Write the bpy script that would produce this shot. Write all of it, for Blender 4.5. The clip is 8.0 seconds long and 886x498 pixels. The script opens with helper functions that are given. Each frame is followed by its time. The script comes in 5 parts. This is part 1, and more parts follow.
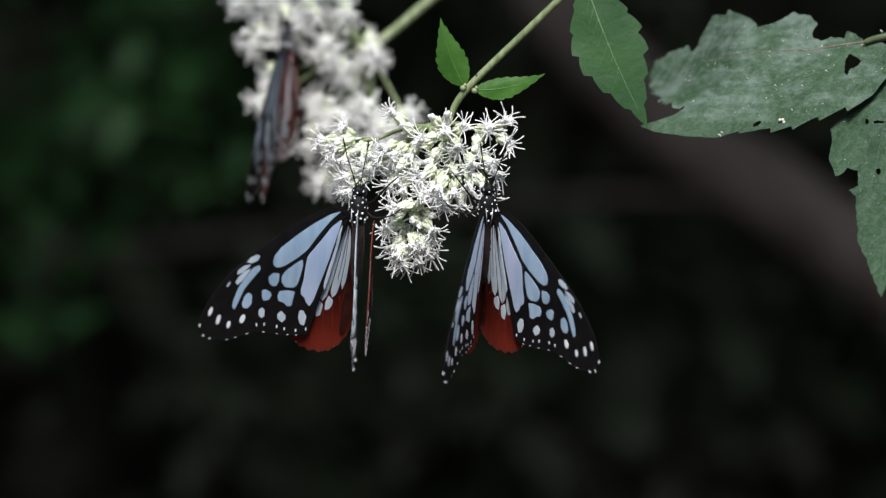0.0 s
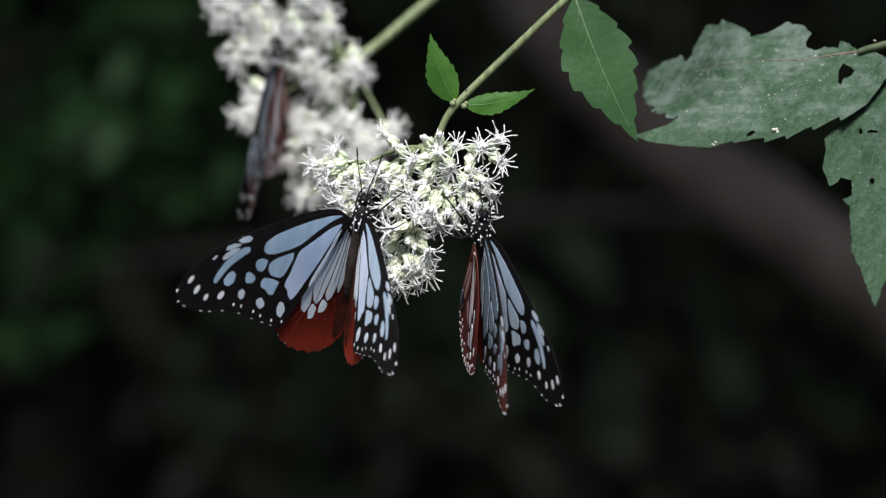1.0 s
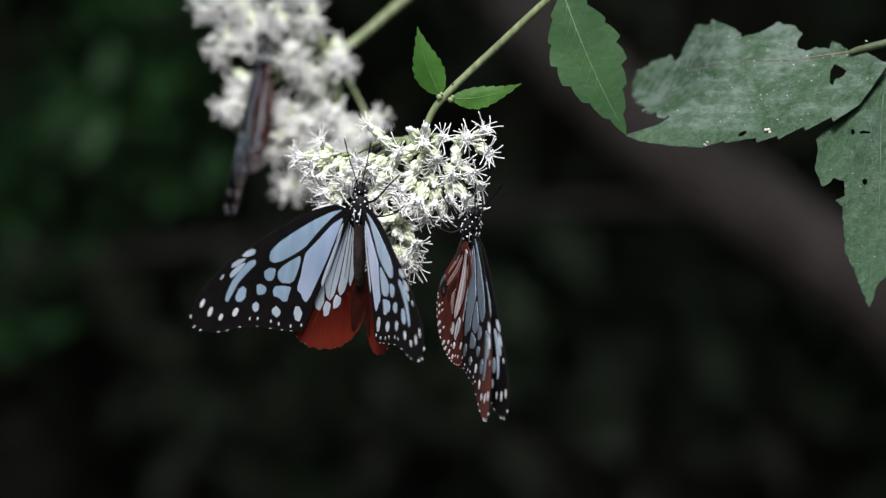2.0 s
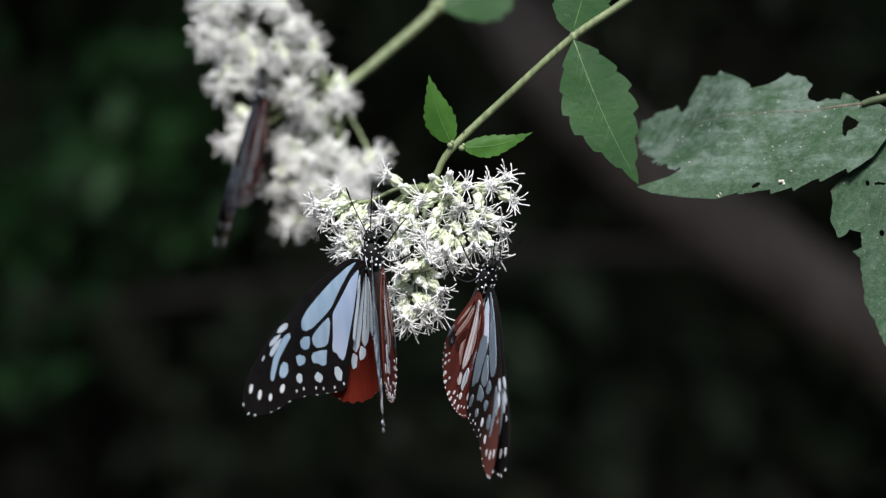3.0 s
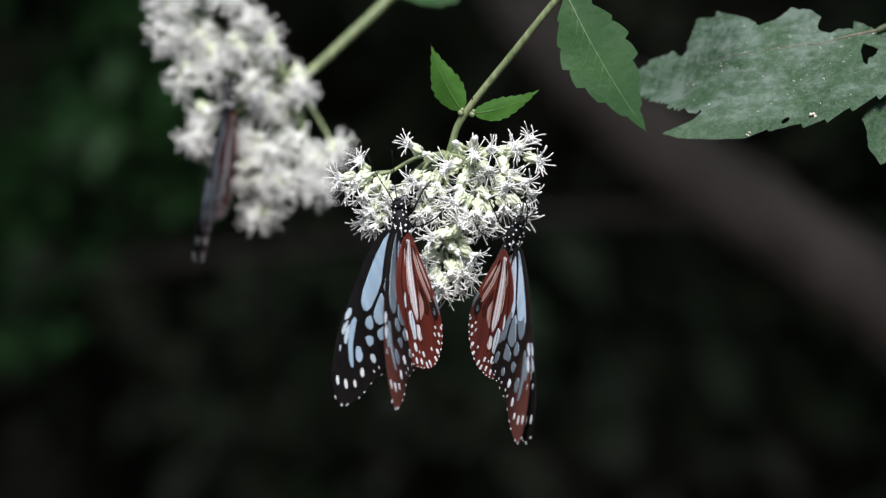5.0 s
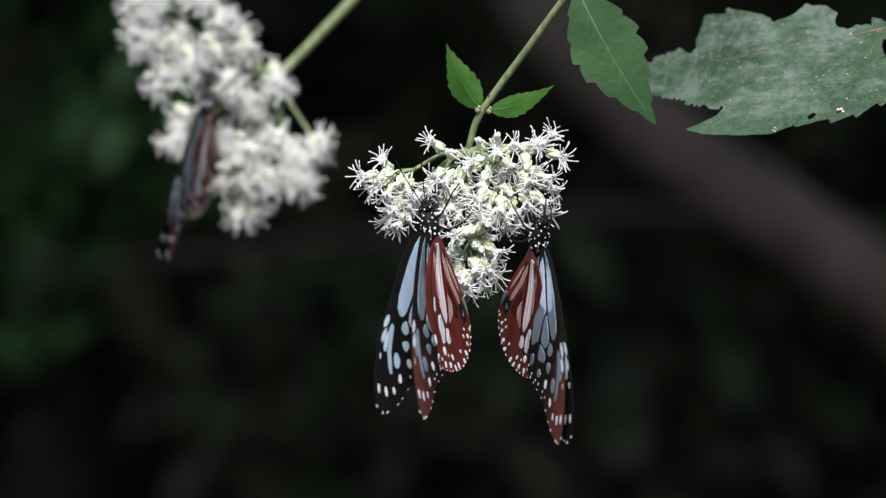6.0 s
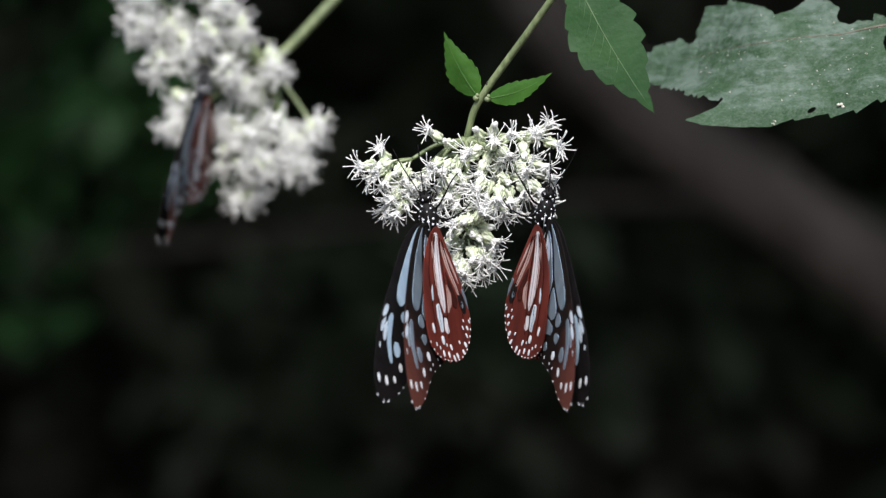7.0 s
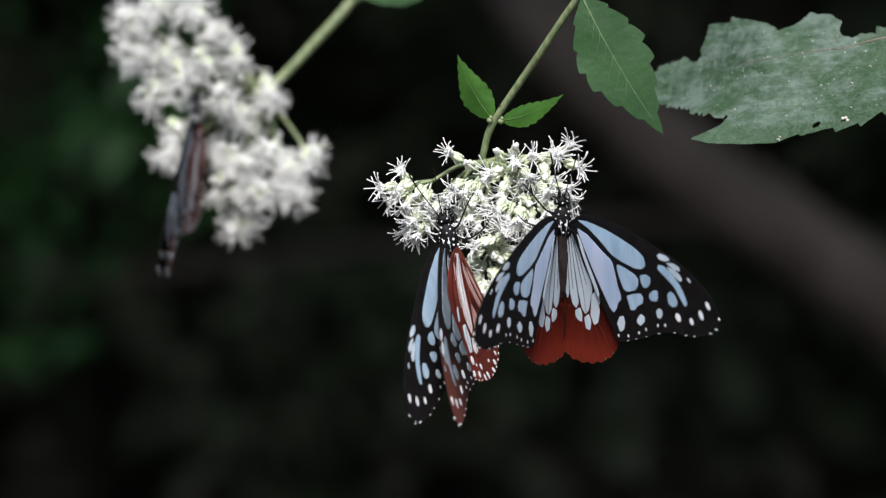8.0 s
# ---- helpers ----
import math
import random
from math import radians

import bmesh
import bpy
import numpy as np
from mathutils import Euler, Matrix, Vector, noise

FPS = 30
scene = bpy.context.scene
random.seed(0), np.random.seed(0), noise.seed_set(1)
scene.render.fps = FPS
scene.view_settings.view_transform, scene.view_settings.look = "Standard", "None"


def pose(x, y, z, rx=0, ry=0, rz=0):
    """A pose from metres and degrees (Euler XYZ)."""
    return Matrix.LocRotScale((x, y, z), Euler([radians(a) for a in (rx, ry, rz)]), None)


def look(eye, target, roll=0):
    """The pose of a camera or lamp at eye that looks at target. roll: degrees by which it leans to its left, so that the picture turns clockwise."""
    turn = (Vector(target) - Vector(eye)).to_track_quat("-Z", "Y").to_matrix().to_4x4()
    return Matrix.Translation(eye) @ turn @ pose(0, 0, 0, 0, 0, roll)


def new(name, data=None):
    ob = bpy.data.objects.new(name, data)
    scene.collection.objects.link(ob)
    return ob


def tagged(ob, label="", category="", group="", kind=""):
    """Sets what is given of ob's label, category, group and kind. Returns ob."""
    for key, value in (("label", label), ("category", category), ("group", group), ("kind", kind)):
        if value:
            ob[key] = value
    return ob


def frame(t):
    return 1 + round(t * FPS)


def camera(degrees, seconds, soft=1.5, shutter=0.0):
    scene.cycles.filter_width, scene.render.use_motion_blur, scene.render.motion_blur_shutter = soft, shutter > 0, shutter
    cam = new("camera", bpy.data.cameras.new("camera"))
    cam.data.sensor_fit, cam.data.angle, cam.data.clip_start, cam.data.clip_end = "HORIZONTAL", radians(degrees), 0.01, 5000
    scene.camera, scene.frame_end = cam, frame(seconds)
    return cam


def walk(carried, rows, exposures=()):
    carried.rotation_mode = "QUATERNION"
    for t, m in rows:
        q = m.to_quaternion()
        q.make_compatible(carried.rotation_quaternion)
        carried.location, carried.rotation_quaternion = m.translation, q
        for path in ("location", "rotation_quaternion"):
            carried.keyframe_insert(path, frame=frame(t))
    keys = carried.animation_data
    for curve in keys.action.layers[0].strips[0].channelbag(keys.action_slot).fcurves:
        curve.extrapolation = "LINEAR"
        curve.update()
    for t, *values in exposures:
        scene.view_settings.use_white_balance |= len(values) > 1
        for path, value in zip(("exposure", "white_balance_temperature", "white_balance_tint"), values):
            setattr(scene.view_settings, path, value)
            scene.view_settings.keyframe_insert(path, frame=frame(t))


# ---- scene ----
# The picture plane lies at y = 0, 1.119 m before the lens; MM turns millimetres into metres.
from mathutils import geometry

MM = 0.001
EYE_HEIGHT = 1.5

# ---------------------------------------------------------------- camera
CAMERA_ROWS = [
    (0, -0.828, 0.6211),
    (0.5, -0.6071, 0.486),
    (1, -0.6462, 0.4701),
    (1.2, -0.7622, 0.4112),
    (2.3, -0.6759, 0.2927),
    (2.5, -0.4867, 0.3899),
    (3, -0.0871, 0.4153),
    (3.5, 0, 0),
    (4, -0.3818, 0.2),
    (4.5, -0.5543, 0.4596),
    (5.8, -0.6206, 0.2788),
    (6, -0.6322, 0.5154),
    (6.5, -0.6724, 0.6701),
    (7, -0.7914, 0.4906),
    (7.3, -1.4817, 0.3989),
    (7.5, -1.3109, 0.6519),
    (7.7, -0.5825, 0.3267),
    (8, -0.479, 0.5579),
]

cam = camera(12.0, 8.0, soft=1.35)
cam.data.dof.use_dof = True
cam.data.dof.focus_distance = 1.106
cam.data.dof.aperture_fstop = 11.0
cam.data.dof.aperture_blades = 0
walk(cam, [(t, pose(0, -1.119, EYE_HEIGHT, 90 + tilt, 0, turn)) for t, tilt, turn in CAMERA_ROWS])

# ---------------------------------------------------------------- light
world = bpy.data.worlds.new("world")
scene.world = world
world.use_nodes = True
wn = world.node_tree.nodes
sky = wn.new("ShaderNodeTexSky")
sky.sky_type, sky.sun_disc = "NISHITA", False
sky.sun_elevation, sky.sun_rotation = radians(50), radians(182)
sky.air_density, sky.dust_density = 1.0, 2.0
wn["Background"].inputs["Strength"].default_value = 0.12
world.node_tree.links.new(sky.outputs["Color"], wn["Background"].inputs["Color"])

sun = new("sun", bpy.data.lights.new("sun", "SUN"))
sun.data.energy, sun.data.angle, sun.data.color = 4.4, radians(22), (1.0, 0.975, 0.975)
sun.matrix_world = look((-0.12, -3.65, 5.87), (0, 0, 1.5))
scene.view_settings.exposure = 0.55


# ---------------------------------------------------------------- materials
def shader(name, rough=0.6, **extra):
    m = bpy.data.materials.new(name)
    m.use_nodes = True
    b = m.node_tree.nodes["Principled BSDF"]
    b.inputs["Roughness"].default_value = rough
    for key, value in extra.items():
        b.inputs[key.replace("_", " ")].default_value = value
    return m, m.node_tree.nodes, m.node_tree.links, b


def noise_tex(nodes, links, scale, detail=4.0, stretch=(1, 1, 1), rough=0.55):
    co = nodes.new("ShaderNodeTexCoord")
    mp = nodes.new("ShaderNodeMapping")
    mp.inputs["Scale"].default_value = stretch
    tx = nodes.new("ShaderNodeTexNoise")
    tx.inputs["Scale"].default_value, tx.inputs["Detail"].default_value, tx.inputs["Roughness"].default_value = scale, detail, rough
    links.new(co.outputs["Object"], mp.inputs["Vector"])
    links.new(mp.outputs["Vector"], tx.inputs["Vector"])
    return tx


def ramp(nodes, links, source, stops):
    r = nodes.new("ShaderNodeValToRGB")
    el = r.color_ramp.elements
    while len(el) < len(stops):
        el.new(0.5)
    for e, (at, col) in zip(el, stops):
        e.position, e.color = at, (*col, 1)
    links.new(source, r.inputs["Fac"])
    return r


def bump(nodes, links, source, b, strength, distance):
    n = nodes.new("ShaderNodeBump")
    n.inputs["Strength"].default_value, n.inputs["Distance"].default_value = strength, distance
    links.new(source, n.inputs["Height"])
    links.new(n.outputs["Normal"], b.inputs["Normal"])


def two_tone(name, dark, light, scale, rough=0.6, stretch=(1, 1, 1), relief=0.3, depth=0.0003, per_piece=0.0, **extra):
    """Mottled surface: noise between two tones, a finer noise as relief, and some change from piece to piece."""
    m, nodes, links, b = shader(name, rough, **extra)
    tx = noise_tex(nodes, links, scale, 5, stretch)
    r = ramp(nodes, links, tx.outputs["Fac"], [(0.32, dark), (0.68, light)])
    out = r.outputs["Color"]
    if per_piece:
        info = nodes.new("ShaderNodeObjectInfo")
        span = nodes.new("ShaderNodeMapRange")
        span.inputs["To Min"].default_value, span.inputs["To Max"].default_value = 1 - per_piece, 1 + per_piece
        links.new(info.outputs["Random"], span.inputs["Value"])
        hsv = nodes.new("ShaderNodeHueSaturation")
        links.new(span.outputs["Result"], hsv.inputs["Value"])
        links.new(out, hsv.inputs["Color"])
        out = hsv.outputs["Color"]
    links.new(out, b.inputs["Base Color"])
    fine = noise_tex(nodes, links, scale * 4, 3, stretch)
    bump(nodes, links, fine.outputs["Fac"], b, relief, depth)
    return m


def see_through(m, colour, share):
    """Lets a thin sheet pass some light from its other side."""
    nodes, links = m.node_tree.nodes, m.node_tree.links
    b, o = nodes["Principled BSDF"], nodes["Material Output"]
    tr = nodes.new("ShaderNodeBsdfTranslucent")
    tr.inputs["Color"].default_value = (*colour, 1)
    mix = nodes.new("ShaderNodeMixShader")
    mix.inputs["Fac"].default_value = share
    links.new(b.outputs["BSDF"], mix.inputs[1])
    links.new(tr.outputs["BSDF"], mix.inputs[2])
    links.new(mix.outputs["Shader"], o.inputs["Surface"])
    return m


def graded(name, stops, axis, lo, hi, rough, scale, stretch, relief=0.25):
    """Colour that changes along a wing from root to tip, broken up by noise."""
    m, nodes, links, b = shader(name, rough, Specular_IOR_Level=0.06)
    co = nodes.new("ShaderNodeTexCoord")
    sep = nodes.new("ShaderNodeSeparateXYZ")
    links.new(co.outputs["Object"], sep.inputs["Vector"])
    rng = nodes.new("ShaderNodeMapRange")
    rng.inputs["From Min"].default_value, rng.inputs["From Max"].default_value = lo, hi
    size = nodes.new("ShaderNodeMath")
    size.operation = "ABSOLUTE"
    links.new(sep.outputs[axis], size.inputs[0])
    links.new(size.outputs["Value"], rng.inputs["Value"])
    tx = noise_tex(nodes, links, scale, 4, stretch)
    add = nodes.new("ShaderNodeMath")
    add.operation = "MULTIPLY_ADD"
    links.new(tx.outputs["Fac"], add.inputs[0])
    add.inputs[1].default_value = 0.25
    links.new(rng.outputs["Result"], add.inputs[2])
    r = ramp(nodes, links, add.outputs["Value"], stops)
    links.new(r.outputs["Color"], b.inputs["Base Color"])
    bump(nodes, links, tx.outputs["Fac"], b, relief, 0.0002)
    return m


wing_black = two_tone("wing_black", (0.0045, 0.004, 0.0042), (0.0095, 0.008, 0.008), 300, 0.7, (1, 1, 1), 0.3, 0.0001, Specular_IOR_Level=0.08)
wing_blue = two_tone("wing_blue", (0.28, 0.42, 0.56), (0.43, 0.575, 0.715), 260, 0.5, (1, 0.3, 1), 0.3, 0.0001, 0.07, Specular_IOR_Level=0.2, Sheen_Weight=0.3, Sheen_Roughness=0.4)
wing_pale = two_tone("wing_pale", (0.50, 0.60, 0.69), (0.68, 0.76, 0.83), 240, 0.5, (1, 0.3, 1), 0.3, 0.0001, 0.08, Specular_IOR_Level=0.2, Sheen_Weight=0.2, Sheen_Roughness=0.4)
wing_lilac = two_tone("wing_lilac", (0.30, 0.42, 0.58), (0.48, 0.535, 0.69), 130, 0.55, (1, 0.25, 1), 0.3, 0.0001, 0.05, Specular_IOR_Level=0.15, Sheen_Weight=0.25, Sheen_Roughness=0.4)
wing_white = two_tone("wing_white", (0.66, 0.69, 0.72), (0.80, 0.82, 0.84), 400, 0.55, (1, 1, 1), 0.3, 0.0001)
wing_grey = two_tone("wing_grey", (0.10, 0.13, 0.16), (0.18, 0.225, 0.265), 160, 0.45, (1, 0.35, 1), 0.25, 0.0001, 0.08, Specular_IOR_Level=0.3)
under_fore = graded("under_forewing", [(0.3, (0.0055, 0.0045, 0.004)), (0.72, (0.010, 0.006, 0.005)), (0.86, (0.060, 0.020, 0.015)), (1.0, (0.105, 0.034, 0.025))], "X", 0.0, 0.054, 0.6, 180, (1, 1, 1))
upper_hind = graded("upper_hindwing", [(0.44, (0.008, 0.004, 0.0035)), (0.68, (0.065, 0.009, 0.006)), (0.88, (0.13, 0.0175, 0.010)), (1.0, (0.205, 0.029, 0.017))], "Y", 0.006, 0.037, 0.6, 300, (1, 0.16, 1), 0.9)
under_hind = two_tone("under_hindwing", (0.060, 0.0105, 0.0075), (0.165, 0.029, 0.018), 150, 0.55, (1, 0.22, 1), 0.3, 0.0001, Specular_IOR_Level=0.2)
under_white = two_tone("under_white", (0.54, 0.48, 0.49), (0.76, 0.73, 0.75), 200, 0.5, (1, 0.2, 1), 0.3, 0.0001, 0.1, Specular_IOR_Level=0.2)
under_dusk = two_tone("under_dusk", (0.018, 0.005, 0.004), (0.055, 0.011, 0.007), 300, 0.6, Specular_IOR_Level=0.1)
under_rose = two_tone("under_rose", (0.30, 0.17, 0.145), (0.46, 0.32, 0.29), 240, 0.5, (1, 0.25, 1), 0.3, 0.0001, 0.1, Specular_IOR_Level=0.2)
for sheet_material, tint, share in ((upper_hind, (0.3, 0.05, 0.02), 0.2), (under_hind, (0.3, 0.06, 0.03), 0.15), (wing_blue, (0.3, 0.5, 0.65), 0.15), (wing_pale, (0.5, 0.6, 0.65), 0.2), (wing_grey, (0.16, 0.2, 0.24), 0.1)):
    see_through(sheet_material, tint, share)
body_black = two_tone("body_black", (0.003, 0.003, 0.003), (0.009, 0.008, 0.008), 900, 0.6, (1, 1, 1), 0.6, 0.0002, Specular_IOR_Level=0.15)
body_brown = two_tone("abdomen_brown", (0.015, 0.011, 0.010), (0.046, 0.035, 0.031), 500, 0.6, (1, 1, 0.4), 0.5, 0.0002, Specular_IOR_Level=0.2)
eye_black, *_ = shader("eye_black", 0.15)
eye_black.node_tree.nodes["Principled BSDF"].inputs["Base Color"].default_value = (0.008, 0.007, 0.007, 1)

petal_white = see_through(two_tone("petal_white", (0.80, 0.80, 0.78), (0.90, 0.90, 0.88), 300, 0.5, (1, 1, 1), 0.2, 0.0001, 0.06), (0.85, 0.86, 0.82), 0.3)
bract_green = see_through(two_tone("bract_green", (0.48, 0.56, 0.33), (0.86, 0.87, 0.78), 240, 0.5, (1, 1, 0.4), 0.4, 0.0002, 0.14), (0.6, 0.7, 0.35), 0.2)
stalk_green = two_tone("stalk_green", (0.085, 0.118, 0.048), (0.205, 0.245, 0.12), 700, 0.55, (1, 1, 0.2), 0.4, 0.0002, 0.05)


def leaf_material(name, dark, light, vein, rough, film=None, film_amount=0.0, spec=0.22):
    """Leaf blade: mottle, fine net of veins as relief, and where given a pale dusty film in patches."""
    m, nodes, links, b = shader(name, rough)
    b.inputs["Specular IOR Level"].default_value = spec
    tx = noise_tex(nodes, links, 70, 6)
    r = ramp(nodes, links, tx.outputs["Fac"], [(0.3, dark), (0.7, light)])
    out = r.outputs["Color"]
    co = nodes.new("ShaderNodeTexCoord")
    vo = nodes.new("ShaderNodeTexVoronoi")
    vo.feature = "DISTANCE_TO_EDGE"
    vo.inputs["Scale"].default_value = 620
    links.new(co.outputs["Object"], vo.inputs["Vector"])
    net = ramp(nodes, links, vo.outputs["Distance"], [(0.0, (1, 1, 1)), (0.12, (0, 0, 0))])
    mix = nodes.new("ShaderNodeMix")
    mix.data_type = "RGBA"
    scale = nodes.new("ShaderNodeMath")
    scale.operation = "MULTIPLY"
    scale.inputs[1].default_value = 0.16
    links.new(net.outputs["Color"], scale.inputs[0])
    links.new(scale.outputs["Value"], mix.inputs["Factor"])
    links.new(out, mix.inputs["A"])
    mix.inputs["B"].default_value = (*vein, 1)
    out = mix.outputs["Result"]
    if film:
        big = noise_tex(nodes, links, 75, 12, (0.7, 1.3, 0.5), 0.72)
        streak = noise_tex(nodes, links, 260, 8, (0.55, 1.5, 0.5), 0.75)
        both = nodes.new("ShaderNodeMath")
        both.operation = "MULTIPLY_ADD"
        links.new(streak.outputs["Fac"], both.inputs[0])
        both.inputs[1].default_value = 0.75
        links.new(big.outputs["Fac"], both.inputs[2])
        cover = ramp(nodes, links, both.outputs["Value"], [(0.78, (0.0,) * 3), (0.88, (film_amount * 0.4,) * 3), (0.98, (film_amount,) * 3)])
        sep = nodes.new("ShaderNodeSeparateXYZ")
        links.new(co.outputs["Object"], sep.inputs["Vector"])
        swept = nodes.new("ShaderNodeMath")
        swept.operation = "MULTIPLY_ADD"
        links.new(big.outputs["Fac"], swept.inputs[0])
        swept.inputs[1].default_value = 0.014
        links.new(sep.outputs["Y"], swept.inputs[2])
        clean = nodes.new("ShaderNodeMapRange")
        for key, value in (("From Min", 0.006), ("From Max", 0.013), ("To Min", 0.2), ("To Max", 1.0)):
            clean.inputs[key].default_value = value
        links.new(swept.outputs["Value"], clean.inputs["Value"])
        amount = nodes.new("ShaderNodeMath")
        amount.operation = "MULTIPLY"
        links.new(cover.outputs["Color"], amount.inputs[0])
        links.new(clean.outputs["Result"], amount.inputs[1])
        dust = nodes.new("ShaderNodeMix")
        dust.data_type = "RGBA"
        links.new(amount.outputs["Value"], dust.inputs["Factor"])
        links.new(out, dust.inputs["A"])
        dust.inputs["B"].default_value = (*film, 1)
        out = dust.outputs["Result"]
        grain = noise_tex(nodes, links, 1500, 6, (1, 1, 1), 0.7)
        grit = ramp(nodes, links, grain.outputs["Fac"], [(0.44, (0.0, 0.0, 0.0)), (0.70, (0.38, 0.38, 0.38))])
        pale = nodes.new("ShaderNodeMix")
        pale.data_type = "RGBA"
        links.new(grit.outputs["Color"], pale.inputs["Factor"])
        links.new(out, pale.inputs["A"])
        pale.inputs["B"].default_value = (film[0] * 1.15, film[1] * 1.12, film[2] * 1.12, 1)
        out = pale.outputs["Result"]
        # pale crumpled veins
        wob = noise_tex(nodes, links, 220, 4)
        bend = nodes.new("ShaderNodeVectorMath")
        bend.operation = "MULTIPLY_ADD"
        links.new(wob.outputs["Color"], bend.inputs[0])
        bend.inputs[1].default_value = (0.006, 0.006, 0.006)
        links.new(co.outputs["Object"], bend.inputs[2])
        lace = nodes.new("ShaderNodeTexVoronoi")
        lace.feature = "DISTANCE_TO_EDGE"
        lace.inputs["Scale"].default_value = 260
        links.new(bend.outputs["Vector"], lace.inputs["Vector"])
        thread = ramp(nodes, links, lace.outputs["Distance"], [(0.0, (0.13,) * 3), (0.06, (0.0,) * 3)])
        laced = nodes.new("ShaderNodeMix")
        laced.data_type = "RGBA"
        links.new(thread.outputs["Color"], laced.inputs["Factor"])
        links.new(out, laced.inputs["A"])
        laced.inputs["B"].default_value = (film[0] * 1.3, film[1] * 1.22, film[2] * 1.25, 1)
        out = laced.outputs["Result"]
        speck = noise_tex(nodes, links, 900, 2)
        dots = ramp(nodes, links, speck.outputs["Fac"], [(0.72, (0, 0, 0)), (0.74, (0.6, 0.6, 0.6))])
        top = nodes.new("ShaderNodeMix")
        top.data_type = "RGBA"
        links.new(dots.outputs["Color"], top.inputs["Factor"])
        links.new(out, top.inputs["A"])
        top.inputs["B"].default_value = (0.42, 0.45, 0.40, 1)
        out = top.outputs["Result"]
    links.new(out, b.inputs["Base Color"])
    folds = noise_tex(nodes, links, 150, 5)
    crease = nodes.new("ShaderNodeTexVoronoi")
    crease.feature = "DISTANCE_TO_EDGE"
    crease.inputs["Scale"].default_value = 190
    links.new(co.outputs["Object"], crease.inputs["Vector"])
    puff = nodes.new("ShaderNodeMath")
    puff.operation = "MULTIPLY_ADD"
    links.new(crease.outputs["Distance"], puff.inputs[0])
    puff.inputs[1].default_value = 0.9 if film else 0.12
    links.new(folds.outputs["Fac"], puff.inputs[2])
    bump(nodes, links, puff.outputs["Value"], b, 0.9 if film else 0.6, 0.0012 if film else 0.0008)
    return see_through(m, light, 0.22)


leaf_fresh = leaf_material("leaf_fresh", (0.024, 0.080, 0.011), (0.052, 0.142, 0.020), (0.07, 0.165, 0.035), 0.5)
leaf_mid = leaf_material("leaf_mid", (0.013, 0.050, 0.013), (0.027, 0.080, 0.021), (0.042, 0.10, 0.034), 0.55)
leaf_dusty = leaf_material("leaf_dusty", (0.014, 0.042, 0.014), (0.028, 0.068, 0.026), (0.05, 0.085, 0.048), 0.62, (0.135, 0.180, 0.150), 0.75)
# lower leaf: less dusty film, and its shade put into darker greens
leaf_dull_shaded = leaf_material("leaf_dull_shaded", (0.010, 0.034, 0.011), (0.020, 0.055, 0.019), (0.035, 0.07, 0.033), 0.6, (0.11, 0.15, 0.125), 0.4)
leaf_stalk = two_tone("leaf_stalk", (0.022, 0.036, 0.014), (0.075, 0.100, 0.045), 420, 0.6, (0.3, 1, 1), 0.4, 0.0002)
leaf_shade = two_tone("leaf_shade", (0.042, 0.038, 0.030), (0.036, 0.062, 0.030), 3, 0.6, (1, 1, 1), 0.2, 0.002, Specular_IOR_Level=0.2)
rib_pale = two_tone("rib_pale", (0.06, 0.115, 0.045), (0.095, 0.155, 0.07), 300, 0.5, (1, 1, 1), 0.3, 0.0001)
bark = two_tone("bark", (0.031, 0.024, 0.020), (0.068, 0.055, 0.047), 22, 0.85, (1, 1, 0.4), 0.8, 0.008)
litter = two_tone("forest_floor", (0.018, 0.013, 0.009), (0.06, 0.045, 0.03), 5, 0.9, (1, 1, 1), 0.8, 0.03)
rib_brown = two_tone("rib_brown", (0.030, 0.040, 0.022), (0.15, 0.115, 0.085), 420, 0.65)
leaf_rib = two_tone("leaf_rib", (0.018, 0.040, 0.019), (0.055, 0.085, 0.055), 260, 0.65)
vein_dark = two_tone("vein_dark", (0.012, 0.004, 0.003), (0.03, 0.008, 0.005), 300, 0.7, Specular_IOR_Level=0.06)
vein_red = two_tone("vein_red", (0.075, 0.011, 0.006), (0.14, 0.02, 0.011), 300, 0.7, Specular_IOR_Level=0.06)
vein_rust = two_tone("vein_rust", (0.014, 0.003, 0.002), (0.03, 0.006, 0.004), 300, 0.7, Specular_IOR_Level=0.06)
rib_fresh = two_tone("rib_fresh", (0.035, 0.105, 0.015), (0.055, 0.135, 0.025), 300, 0.6)
frass = two_tone("pale_speck", (0.45, 0.42, 0.36), (0.6, 0.57, 0.5), 500, 0.6)


# ---------------------------------------------------------------- building helpers
def part(name, bm, material, parent=None, label="", m=None):
    """Links a bmesh as one mesh object, under a thing or a part if given."""
    me = bpy.data.meshes.new(name)
    bm.to_mesh(me)
    bm.free()
    return part_of(name, me, material, parent, label, m)


def part_of(name, me, material, parent=None, label="", m=None):
    if not me.materials:
        for one in (material if isinstance(material, (list, tuple)) else [material]):
            me.materials.append(one)
    ob = new(name, me)
    if parent:
        ob.parent = parent
    if m is not None:
        ob.matrix_local = m
    if label:
        ob["label"] = label
    return ob


def smooth(bm, yes=True):
    for f in bm.faces:
        f.smooth = yes
    return bm


